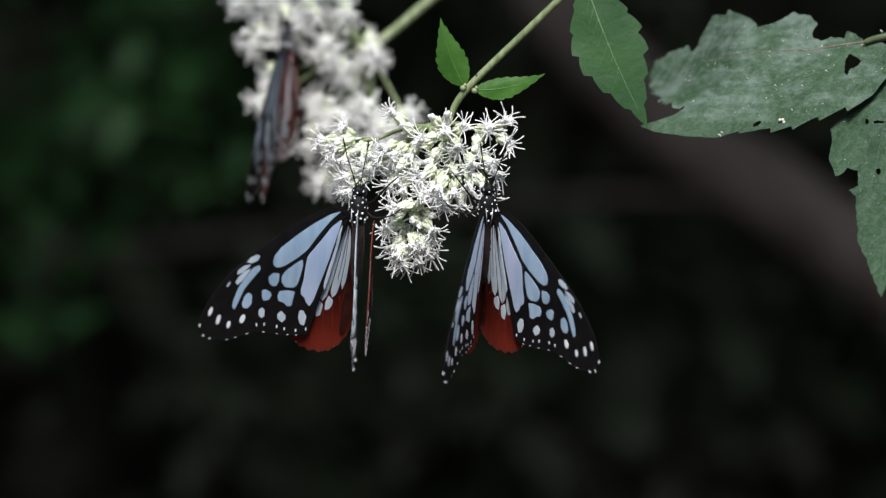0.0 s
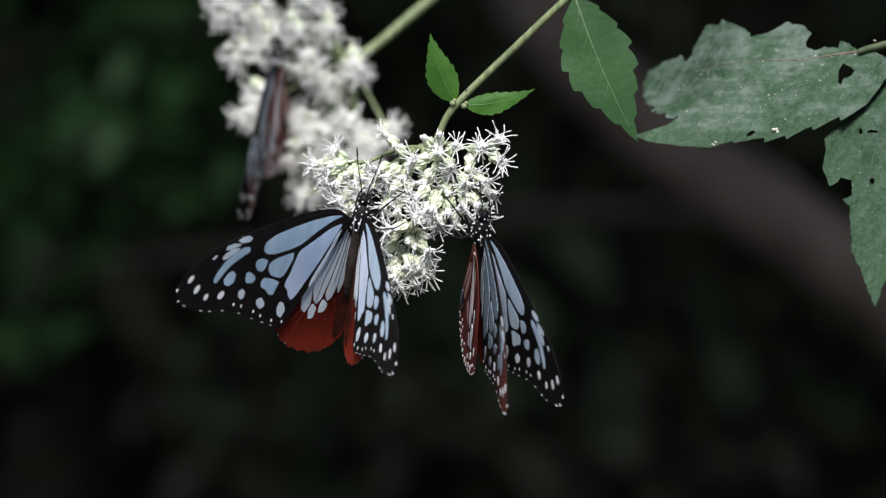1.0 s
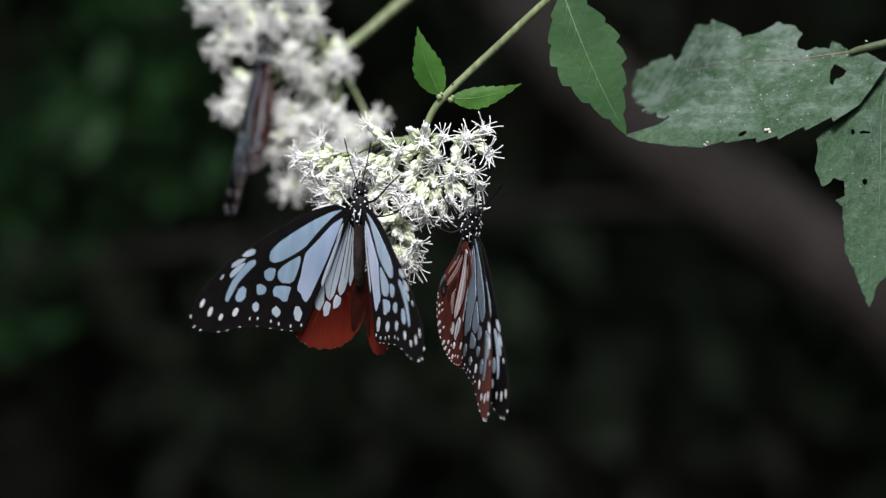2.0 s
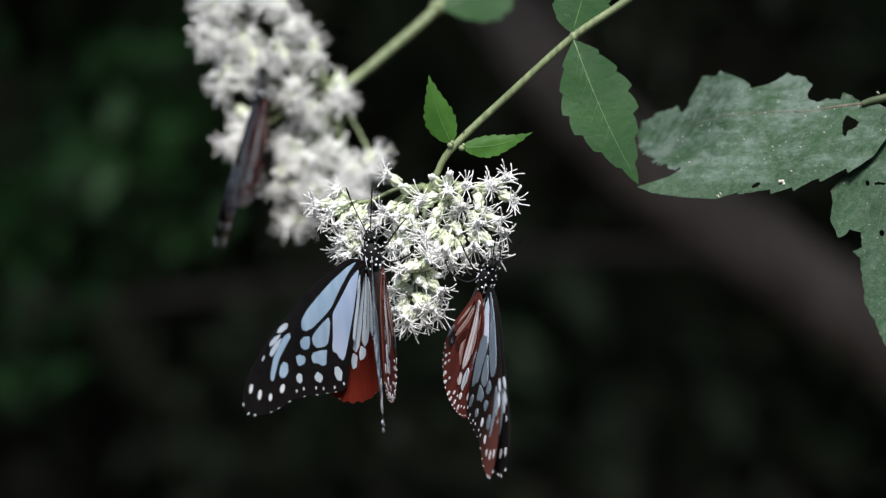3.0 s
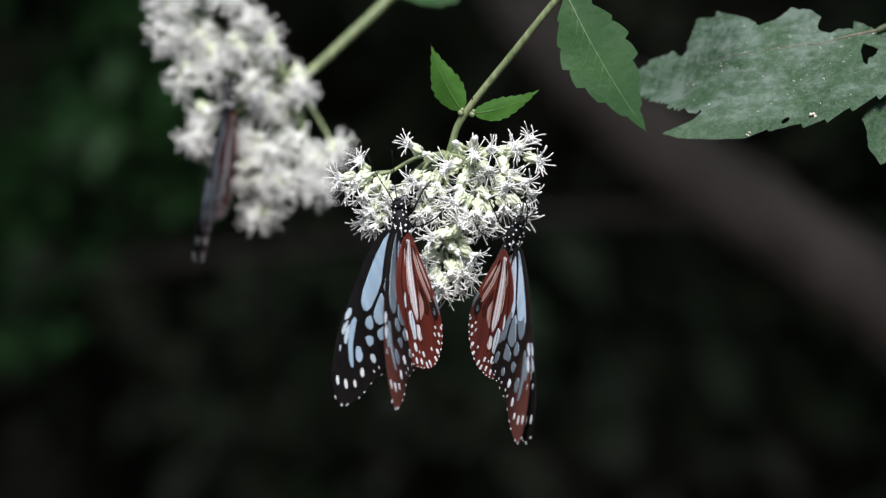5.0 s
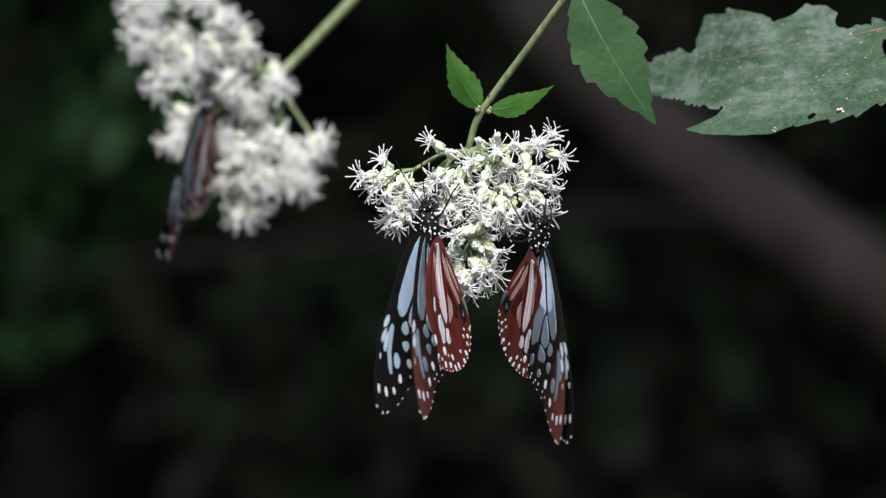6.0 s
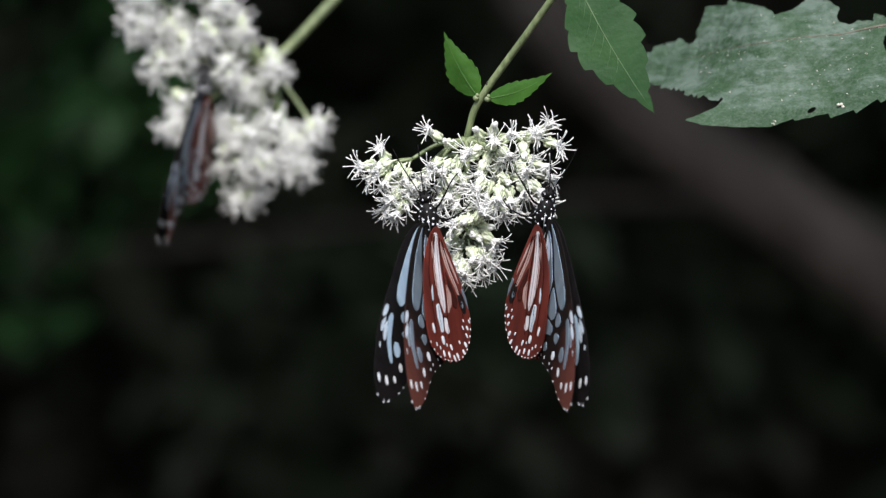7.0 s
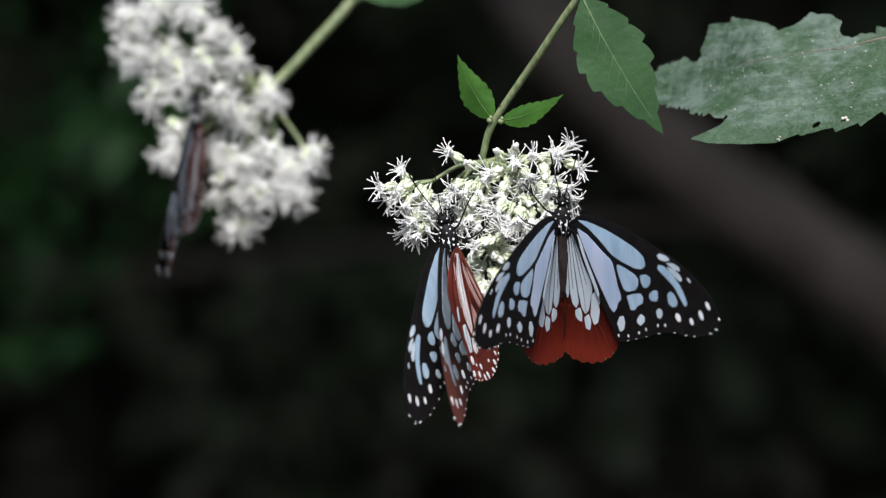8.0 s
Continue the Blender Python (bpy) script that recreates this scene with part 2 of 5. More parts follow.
def tube_into(bm, points, radii, sides=6, mat=0, cap=True):
    """A round tube along points."""
    pts = [Vector(p) for p in points]
    rings = []
    side = None
    for i, p in enumerate(pts):
        d = (pts[min(i + 1, len(pts) - 1)] - pts[max(i - 1, 0)]).normalized()
        if side is None:
            side = d.orthogonal().normalized()
        side = (side - d * side.dot(d)).normalized()
        up = d.cross(side)
        rad = radii[i] if isinstance(radii, (list, tuple)) else radii
        rings.append([bm.verts.new(p + (side * math.cos(a) + up * math.sin(a)) * rad)
                      for a in (2 * math.pi * k / sides for k in range(sides))])
    for a, b in zip(rings, rings[1:]):
        for k in range(sides):
            f = bm.faces.new((a[k], a[(k + 1) % sides], b[(k + 1) % sides], b[k]))
            f.smooth, f.material_index = True, mat
    if cap:
        for ring in (rings[0][::-1], rings[-1]):
            bm.faces.new(ring).material_index = mat
    return bm


def spline(points, steps=6, closed=False):
    """Catmull-Rom through points of any dimension."""
    pts = [Vector(p) for p in points]
    n = len(pts)
    out = []
    for i in range(n if closed else n - 1):
        if closed:
            p0, p1, p2, p3 = (pts[(i + k - 1) % n] for k in range(4))
        else:
            p0, p1, p2, p3 = pts[max(i - 1, 0)], pts[i], pts[i + 1], pts[min(i + 2, n - 1)]
        for s in range(steps):
            t = s / steps
            out.append(0.5 * ((2 * p1) + (p2 - p0) * t + (2 * p0 - 5 * p1 + 4 * p2 - p3) * t * t + (3 * p1 - p0 - 3 * p2 + p3) * t ** 3))
    if not closed:
        out.append(pts[-1])
    return out


def inside(p, loop):
    hit, n = False, len(loop)
    for i in range(n):
        a, b = loop[i], loop[i - 1]
        if (a[1] > p[1]) != (b[1] > p[1]) and p[0] < (b[0] - a[0]) * (p[1] - a[1]) / (b[1] - a[1]) + a[0]:
            hit = not hit
    return hit


def sheet(loop, gap, form, thick, holes=(), mats=(0, 0, 0)):
    """A thin blade with the outline loop (2D), inner points every gap, bent by form(u, v) -> height.
    It has an upper face, a lower face and a rim: three material slots by mats."""
    co = [Vector((p[0], p[1])) for p in loop]
    edges = [(i, (i + 1) % len(co)) for i in range(len(co))]
    for hole in holes:
        k = len(co)
        co += [Vector((p[0], p[1])) for p in hole]
        edges += [(k + i, k + (i + 1) % len(hole)) for i in range(len(hole))]
    lo = [min(p[i] for p in loop) for i in (0, 1)]
    hi = [max(p[i] for p in loop) for i in (0, 1)]
    rnd = random.Random(7)
    u = lo[0] + gap * 0.5
    while u < hi[0]:
        v = lo[1] + gap * 0.5
        while v < hi[1]:
            q = (u + rnd.uniform(-0.2, 0.2) * gap, v + rnd.uniform(-0.2, 0.2) * gap)
            if inside(q, loop) and not any(inside(q, h) for h in holes):
                co.append(Vector(q))
            v += gap
        u += gap
    vs, _, fs, *_ = geometry.delaunay_2d_cdt(co, edges, [], 0, 1e-7)
    keep = []
    for f in fs:
        c = sum((vs[i] for i in f), Vector((0, 0))) / len(f)
        if inside(c, loop) and not any(inside(c, h) for h in holes):
            keep.append(f)
    bm = bmesh.new()
    top = [bm.verts.new((p[0], p[1], form(p[0], p[1]) + thick / 2)) for p in vs]
    low = [bm.verts.new((p[0], p[1], form(p[0], p[1]) - thick / 2)) for p in vs]
    count = {}
    for f in keep:
        for a, b in zip(f, (*f[1:], f[0])):
            count[(a, b)] = 1
        a = bm.faces.new([top[i] for i in f])
        b = bm.faces.new([low[i] for i in reversed(f)])
        a.material_index, b.material_index = mats[0], mats[1]
        a.smooth = b.smooth = True
    for a, b in count:
        if (b, a) not in count:
            f = bm.faces.new([bm.verts.new(q.co) for q in (top[b], top[a], low[a], low[b])])
            f.material_index = mats[2]
    bmesh.ops.delete(bm, geom=[v for v in bm.verts if not v.link_faces], context="VERTS")
    return bm


def ball_into(bm, centre, radii, u=10, v=7, mat=0):
    made = bmesh.ops.create_uvsphere(bm, u_segments=u, v_segments=v, radius=1.0)["verts"]
    for p in made:
        p.co = Vector(centre) + Vector(p.co[i] * radii[i] for i in range(3))
    for f in {f for p in made for f in p.link_faces}:
        f.smooth, f.material_index = True, mat
    return bm


def at(x, y, depth=0.0):
    """A place in the picture plane, in steps of 0.15 mm from its upper left corner, moved back by depth."""
    k = (1.119 + depth) / 1.119 * 0.00015
    return Vector(((x - 784) * k, depth, EYE_HEIGHT - (y - 441) * k))


# ---------------------------------------------------------------- woodland behind the flowers, and unseen leaves that block light
def ground_sheet():
    bm = bmesh.new()
    n, half = 90, 600.0
    axis = [math.copysign(abs(k / (n / 2) - 1) ** 3, k / (n / 2) - 1) * half for k in range(n + 1)]

    def height(x, y):
        bank = 3.2 / (1 + math.exp(min(50, -(y - 5.0) * 1.3)))
        return bank + 0.25 * noise.noise((x * 0.35, y * 0.35, 3)) * min(1, abs(y) / 3)
    grid = [[bm.verts.new((x, y, height(x, y))) for x in axis] for y in axis]
    for a, b in zip(grid, grid[1:]):
        for i in range(n):
            bm.faces.new((a[i], a[i + 1], b[i + 1], b[i])).smooth = True
    return tagged(part("ground", bm, litter), "dark forest floor rising to a bank", "ground", kind="structure")


def leaf_cloud(rnd, count, place, size, spread=1.0):
    """Many small folded leaves; place(rnd) gives each one's centre."""
    verts, faces = [], []
    for _ in range(count):
        c = place(rnd)
        turn = Euler((rnd.uniform(-1, 1) * spread, rnd.uniform(-1, 1) * spread, rnd.uniform(0, 6.28))).to_matrix()
        s = size * rnd.uniform(0.6, 1.3)
        k = len(verts)
        for p in ((-1, 0, 0), (-0.1, -0.42, 0.12), (-0.1, 0.42, 0.12), (0.45, -0.3, 0.05), (0.45, 0.3, 0.05), (1, 0, -0.15)):
            verts.append(c + turn @ (Vector(p) * s))
        faces += [(k, k + 1, k + 2), (k + 1, k + 3, k + 4, k + 2), (k + 3, k + 5, k + 4)]
    me = bpy.data.meshes.new("leaves")
    me.from_pydata(verts, [], faces)
    return me


def shade_tree():
    """The tree behind the flowers: a leaning limb crosses the view, its unseen crown is added to shade the background.
    """
    tree = new("tree")
    tree.location = (1.25, 2.3, 0)
    o = tree.location
    bm = bmesh.new()
    pts = spline([(0, 0, -0.1), (0.02, 0, 0.7), (-0.03, 0.05, 1.6), (0.05, 0.15, 2.6), (0, 0.3, 3.8)], 8)
    tube_into(bm, pts, [0.16 - 0.10 * i / len(pts) + 0.02 * math.sin(i * 2.1) for i in range(len(pts))], 14)
    part("trunk", bm, bark, tree)
    bm = bmesh.new()
    limb = [at(1800, 850, 2.2), at(1568, 660, 2.15), at(1330, 478, 2.1), at(1090, 308, 2.1), at(915, 130, 2.1), at(800, -70, 2.15), at(720, -420, 2.25), at(560, -900, 2.4)]
    limb = [Vector((1.2, 2.25, 0.85))] + limb
    pts = spline([p - o for p in limb], 6)
    tube_into(bm, pts, [0.035 - 0.010 * i / len(pts) + 0.0016 * math.sin(i * 1.7) for i in range(len(pts))], 14)
    part("limb", bm, bark, tree, "grey-brown leaning limb")
    bm = bmesh.new()
    line = [Vector((1.22, 2.4, 1.25))] + [at(x, y, d) for x, y, d in ((1500, 520, 2.6), (1000, 455, 2.6), (560, 500, 2.65), (60, 548, 2.7), (-500, 500, 2.8))]
    pts = spline([p - o for p in line], 6)
    tube_into(bm, pts, [0.007 - 0.004 * i / len(pts) for i in range(len(pts))], 10)
    part("limb", bm, bark, tree, "thin dark low limb")
    for k, (dx, dy, dz) in enumerate(((-1.6, 0.3, 3.4), (-0.3, 1.7, 3.6), (1.2, 0.3, 3.5), (-2.4, 1.4, 3.3))):
        bm = bmesh.new()
        pts = spline([(0, 0.16, 2.5), (dx * 0.4, dy * 0.4 + 0.1, 3.0), (dx, dy, dz)], 6)
        tube_into(bm, pts, [0.06 - 0.045 * i / len(pts) for i in range(len(pts))], 10)
        part("bough", bm, bark, tree)

    # leaf roof out of view, added to keep sun and sky off the background
    def place(r):
        x, y = r.uniform(-4.5, 4.5), r.uniform(0.52, 7)
        return Vector((x, y, 2.95 + 0.08 * (y - 0.7) ** 2 * 0.35 + r.uniform(-0.25, 0.5))) - o
    crown = part_of("crown", leaf_cloud(random.Random(5), 22000, place, 0.11, 0.7), leaf_shade, tree, "unseen leaf roof added to shade the background")
    crown["kind"] = "stuff"
    return tagged(tree, "leaning grey-brown limb, with an unseen tree crown added for shade", "tree")


def undergrowth(name, label, seed, count, centre, radii, size, material, lump=0.5):
    def place(r):
        while True:
            p = Vector(r.uniform(-1, 1) for _ in range(3))
            if p.length < 1:
                break
        return Vector(centre[i] + p[i] * radii[i] * (0.75 + lump * noise.noise(p * 2.3 + Vector((seed, 0, 0)))) for i in range(3))
    return tagged(part_of(name, leaf_cloud(random.Random(seed), count, place, size), material), label, "undergrowth", kind="stuff")


ground_sheet()
shade_tree()
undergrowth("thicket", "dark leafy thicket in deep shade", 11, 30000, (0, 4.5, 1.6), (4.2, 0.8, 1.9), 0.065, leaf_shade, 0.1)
undergrowth("shrub", "green shrub in the shade behind the flowers", 12, 105, at(200, 265, 1.9), (0.105, 0.1, 0.11), 0.024, leaf_mid)
undergrowth("shrub", "small dark green shrub in shade", 13, 60, at(-25, 450, 2.1), (0.08, 0.1, 0.19), 0.024, leaf_mid)
# the next two leaf masses are added to brighten dark parts of the background
undergrowth("shrub", "low leaf mass added to lift the dark background", 16, 420, at(560, 700, 2.9), (0.25, 0.12, 0.12), 0.03, leaf_shade)
undergrowth("shrub", "upper leaf mass added to lift the dark background", 17, 420, at(1330, 60, 2.7), (0.26, 0.12, 0.13), 0.03, leaf_shade, 0.2)
# added behind the camera, out of view, to hold low sky light back
undergrowth("hedge", "unseen leaf mass added behind the camera to block low sky", 15, 9000, (0, -4.6, 1.3), (5.5, 0.9, 2.2), 0.12, leaf_shade)


# ---------------------------------------------------------------- leaves
def blade_loop(length, width, teeth, depth, belly=0.38, hook=0.0):
    """Outline of a toothed leaf, base at 0, tip at length along x."""
    right, left = [], []
    n = teeth * 6
    for i in range(n + 1):
        s = i / n
        w = width / 2 * (math.sin(math.pi * s ** (math.log(0.5) / math.log(belly))) ** 0.9 if 0 < s < 1 else 0)
        w *= 1.05 - 0.34 * s
        w *= (1 - s ** 3) ** 0.5
        saw = (0.0, 0.38, 0.66, 0.88, 1.04, 1.2)[i % 6] * (0.55 + 0.6 * abs(math.sin(i // 6 * 2.3 + 0.7)))
        w += depth * (saw - 0.4) * min(1, 6 * s * (1 - s)) if 0.06 < s < 0.97 else 0
        right.append((s * length, w + hook * 4 * s * (1 - s)))
        left.append((s * length, -w * 0.97 + hook * 4 * s * (1 - s)))
    return right + left[-2:0:-1]


def leaf(name, parent, base, tip, width, material, teeth=9, depth=0.0006, belly=0.38, fold=0.12, curl=0.1, lean=0.0, hook=0.0, label="", facing=(0, -1, 0.25)):
    """A leaf from base to tip (in its parent's space), with a raised midrib."""
    base, tip = Vector(base), Vector(tip)
    x = (tip - base)
    length = x.length
    x.normalize()
    z = Vector(facing)
    z = (z - x * z.dot(x)).normalized()
    y = z.cross(x)
    m = Matrix((x, y, z)).transposed().to_4x4()
    m.translation = base
    m = m @ pose(0, 0, 0, lean)

    def form(u, v):
        s = u / length
        return -fold * abs(v) + 0.02 * length * math.sin(9 * s + abs(v) / width * 6) * abs(v) / width - curl * length * (s - 0.4) ** 2 + curl * length * 0.16
    loop = blade_loop(length, width, teeth, depth, belly, hook)
    ob = part(name, sheet(loop, length / 22, form, 0.00025), material, parent, label, m)
    bm = bmesh.new()
    pts = [(s * length, hook * 4 * s * (1 - s), form(s * length, hook * 4 * s * (1 - s)) + 0.0001) for s in (k / 14 for k in range(14))]
    tube_into(bm, pts, [0.00027 * (1 - 0.85 * k / 14) * (length / 0.04) ** 0.5 for k in range(14)], 5)
    for k in range(1, 8 if length > 0.03 else 2):
        for side in (-1, 1):
            s0, s1 = k / 12, k / 12 + 0.13
            w = width / 2 * 0.5 * math.sin(math.pi * min(1, s1 * 0.92)) ** 1.2
            line = []
            for j in range(6):
                q = j / 5
                u, v = (s0 + (s1 - s0) * q ** 0.8) * length, side * w * q
                line.append((u, v + hook * 4 * (u / length) * (1 - u / length), form(u, v) + 0.00010))
            tube_into(bm, line, [0.00005 * (1 - 0.5 * j / 5) * (length / 0.04) ** 0.5 for j in range(6)], 3)
    part("midrib", bm, rib_pale if length > 0.03 else rib_fresh, ob, "raised midrib")
    return ob


# ---------------------------------------------------------------- flower heads
def floret_mesh(seed, opened):
    """One small head: a cup of overlapping pale green bracts, and when open white mouths with a star of long threads."""
    r = random.Random(seed)
    bm = bmesh.new()
    tube_into(bm, [(0, 0, -0.0024), (0, 0, 0)], [0.00024, 0.0003], 5, 0)
    rings = [(0, 0.0004), (0.0006, 0.0010), (0.0017, 0.00122), (0.0030, 0.00112), (0.0040, 0.00085)]
    tube_into(bm, [(0, 0, z) for z, _ in rings], [w for _, w in rings], 9, 0)
    for k in range(10):
        a = k * 2.4 + r.uniform(-0.2, 0.2)
        h = 0.0016 + 0.0032 * k / 10
        d = Vector((math.cos(a), math.sin(a), 0))
        tube_into(bm, [d * 0.0009 + Vector((0, 0, h * 0.2)), d * 0.00126 + Vector((0, 0, h * 0.6)), d * 0.00098 + Vector((0, 0, h))], [0.0003, 0.0005, 0.0001], 5, 0)
    if not opened:
        for k in range(3):
            a = k * 2.1 + r.uniform(-0.3, 0.3)
            ball_into(bm, (0.0004 * math.cos(a), 0.0004 * math.sin(a), 0.0046 + r.uniform(-0.0003, 0.0005)), (0.00062, 0.00062, 0.0011), 7, 5, 1)
    for k in range(5 if opened else 0):
        a = k * 1.256 + r.uniform(-0.3, 0.3)
        d = Vector((math.cos(a), math.sin(a), 0))
        mouth = d * r.uniform(0.0007, 0.0014) + Vector((0, 0, 0.0056 + r.uniform(-0.0006, 0.0007)))
        tube_into(bm, [d * 0.0004 + Vector((0, 0, 0.0034)), d * 0.0006 + Vector((0, 0, 0.0046)), mouth], [0.00034, 0.00048, 0.00060], 6, 1)
        for j in range(5):
            b = a + (j - 2) * 1.256
            e = Vector((math.cos(b), math.sin(b), 0.4))
            tube_into(bm, [mouth, mouth + e * 0.0005, mouth + e * 0.0009], [0.00034, 0.00028, 0.00008], 4, 1)
        for j in range(3):
            b = a + (j - 1) * r.uniform(0.4, 1.3)
            lift = r.uniform(-0.1, 1.3)
            way = Vector((math.cos(b), math.sin(b), lift)).normalized()
            reach = r.uniform(0.0022, 0.0043)
            bend = Vector((r.uniform(-1, 1), r.uniform(-1, 1), r.uniform(-1, 1))) * 0.0010
            pts = spline([mouth, mouth + way * reach * 0.5 + Vector((0, 0, 0.0003)) + bend * 0.4, mouth + way * reach + bend], 3)
            tube_into(bm, pts, [0.00013] * (len(pts) - 2) + [0.00018, 0.00012], 4, 1)
    me = bpy.data.meshes.new("floret")
    bm.to_mesh(me)
    bm.free()
    me.materials.append(bract_green)
    me.materials.append(petal_white)
    return me


OPEN = [floret_mesh(k, True) for k in range(9)]
SHUT = [floret_mesh(40 + k, False) for k in range(3)]
FLORET = 5.6 * MM


def aim(place, way, spin, size=1.0):
    m = Vector(way).to_track_quat("Z", "Y").to_matrix().to_4x4()
    return Matrix.Translation(place) @ m @ Matrix.Rotation(spin, 4, "Z") @ Matrix.Scale(size, 4)


def sprays(parent, origin, root, groups, seed, depth, size=1.0):
    """A flower head of several sprays. Each group: its hub (x, y, back in mm) and its florets, each by the places of its mouth and
    of its cup's foot on the picture plane, and 0 for a bud, 1 for an open one; what is short there leans towards the viewer."""
    r = random.Random(seed)
    bm = bmesh.new()
    rootp = root - origin
    todo = []
    for hx, hy, back, florets in groups:
        hub = at(hx, hy, depth) + Vector((0, back * MM, 0)) - origin
        mid = hub.lerp(rootp, 0.5) + Vector((0, 0.002, 0.0015))
        tube_into(bm, spline([rootp, mid, hub], 6), [0.00075 - 0.00025 * i / 12 for i in range(13)], 7)
        for x1, y1, x0, y0, opened in florets:
            foot = at(x0, y0, depth) + Vector((0, (back + r.uniform(-4.5, 0.5)) * MM, 0)) - origin
            flat = at(x1, y1, depth) - at(x0, y0, depth)
            s = size * r.uniform(0.94, 1.06)
            long = FLORET * s
            lean = math.sqrt(max(0.05, 1 - (flat.length / long) ** 2)) * long
            way = (flat + Vector((0, -lean * r.uniform(0.55, 1.0), 0))).normalized()
            todo.append((foot, way, s, OPEN[r.randrange(len(OPEN))] if opened else SHUT[r.randrange(len(SHUT))]))
            low = foot - way * 0.0024 * s
            tube_into(bm, spline([hub, hub.lerp(low, 0.6) + Vector((0, 0.001, 0)), low], 3), [0.00048 - 0.0002 * i / 6 for i in range(7)], 5)
    head = part("flower_head", bm, stalk_green, parent, "white fluffy flower cluster on green stalks")
    for p, way, s, me in todo:
        part_of("floret", me, None, head, m=aim(p, way, r.uniform(0, 6.28), s))
    return head


def fill(x, y, rx, ry, count, seed):
    """Florets spread over an oval patch, their cups towards its middle."""
    r = random.Random(seed)
    out, gone = [], []
    for _ in range(count):
        for _ in range(40):
            a, q = r.uniform(0, 6.283), math.sqrt(r.random())
            p = (x + math.cos(a) * q * rx, y + math.sin(a) * q * ry)
            if all((p[0] - g[0]) ** 2 + (p[1] - g[1]) ** 2 > 300 for g in gone):
                break
        gone.append(p)
        reach = r.uniform(8, 34)
        dx, dy = p[0] - x + r.uniform(-9, 9), p[1] - y + 8 + r.uniform(-9, 9)
        n = max(1.0, math.hypot(dx, dy))
        out.append((p[0], p[1], p[0] - dx / n * reach, p[1] - dy / n * reach, r.random() > 0.1))
    return out


# ---------------------------------------------------------------- the flowering branch in focus
def flowering_branch():
    origin = at(757, 262)
    branch = new("flowering_branch")
    branch.location = origin

    def here(x, y, back=0.0):
        return at(x, y) + Vector((0, back * MM, 0)) - origin
    bm = bmesh.new()
    line = [here(1330, -260, -16), here(1130, -62, -11), here(1064, 4, -9), here(968, 70, -7), here(862, 164, -3), here(757, 262), here(728, 308, 1), here(712, 345, 2)]
    pts = spline(line, 6)
    radii = [0.00115 - 0.0003 * i / len(pts) for i in range(len(pts))]
    tube_into(bm, pts, radii, 12)
    for x, y, back, size in ((968, 70, -7, 0.0013), (757, 262, 0, 0.00105)):
        ball_into(bm, here(x, y, back), (size, size * 0.9, size), 12, 8)
    part("stem", bm, stalk_green, branch, "pale green stem")
    for x, y in ((751, 260), (771, 265)):
        bm = bmesh.new()
        ball_into(bm, (0, 0, 0), (0.0009, 0.0008, 0.0008), 9, 7)
        ball_into(bm, (0.0005, -0.0003, 0.0007), (0.0005, 0.0005, 0.0006), 7, 5)
        part("bud", bm, stalk_green, branch, "tiny pale bud", Matrix.Translation(here(x, y, -1.0)))
    bm = bmesh.new()
    ball_into(bm, (0, 0, 0), (0.0003, 0.0003, 0.0006), 7, 5)
    part("scale", bm, body_brown, branch, "tiny brown bud scale", Matrix.Translation(here(775, 238, -1.2)))
    leaf("leaf", branch, here(752, 257), here(713, 134, -2), 0.0088, leaf_fresh, 8, 0.00045, 0.40, 0.25, 0.12, 0, 0.0008, "small fresh green toothed leaf")
    leaf("leaf", branch, here(772, 264, -0.5), here(898, 236, -3), 0.0064, leaf_fresh, 8, 0.00035, 0.40, 0.25, 0.1, 0, -0.0014, "small fresh green toothed leaf")
    hanging = leaf("leaf", branch, here(968, 76, -7.5), here(1083, 333, -11), 0.0212, leaf_mid, 7, 0.0013, 0.48, 0.06, 0.06, 0, -0.0011, "broad mid-green toothed leaf")
    leaf("leaf", branch, here(966, 64, -7), here(1018, -110, -4), 0.0165, leaf_mid, 8, 0.0009, 0.38, 0.16, 0.1, 0, 0.0, "broad mid-green toothed leaf")
    left = (618, 355, 1, ((526, 360, 554, 360, 1), (565, 338, 577, 357, 1), (535, 387, 563, 369, 1), (567, 396, 577, 374, 1), (550, 377, 570, 365, 1), (583, 411, 592, 382, 1), (602, 398, 610, 372, 1), (586, 379, 602, 366, 0), (560, 362, 580, 357, 0)))
    low_left = (631, 383, 0, ((560, 445, 587, 420, 1), (580, 454, 602, 427, 1), (575, 426, 600, 406, 1), (597, 441, 614, 415, 1), (602, 417, 619, 397, 1), (618, 411, 631, 389, 1)))
    top = (695, 345, 1, ((650, 308, 673, 328, 1), (678, 328, 690, 338, 0)))
    middle = (673, 357, -1, ((654, 372, 671, 362, 1), (639, 392, 657, 376, 1), (674, 380, 690, 364, 1), (696, 384, 703, 360, 1), (661, 411, 674, 392, 1), (678, 427, 683, 401, 1), (690, 446, 690, 419, 1), (660, 441, 670, 417, 1), (705, 411, 700, 387, 1), (684, 406, 690, 389, 0)))
    crown = (750, 349, -1, ((722, 351, 742, 348, 1), (735, 314, 746, 331, 0), (768, 308, 761, 326, 0), (791, 330, 772, 340, 1), (763, 340, 757, 349, 1), (746, 377, 755, 355, 1), (772, 372, 767, 353, 1), (789, 365, 775, 351, 1), (733, 395, 747, 368, 1), (764, 398, 763, 372, 1), (712, 362, 735, 355, 0)))
    right_top = (812, 336, 0, ((827, 328, 809, 337, 1), (861, 316, 839, 331, 1), (876, 353, 852, 343, 1), (816, 362, 815, 342, 0), (838, 334, 820, 338, 1)))
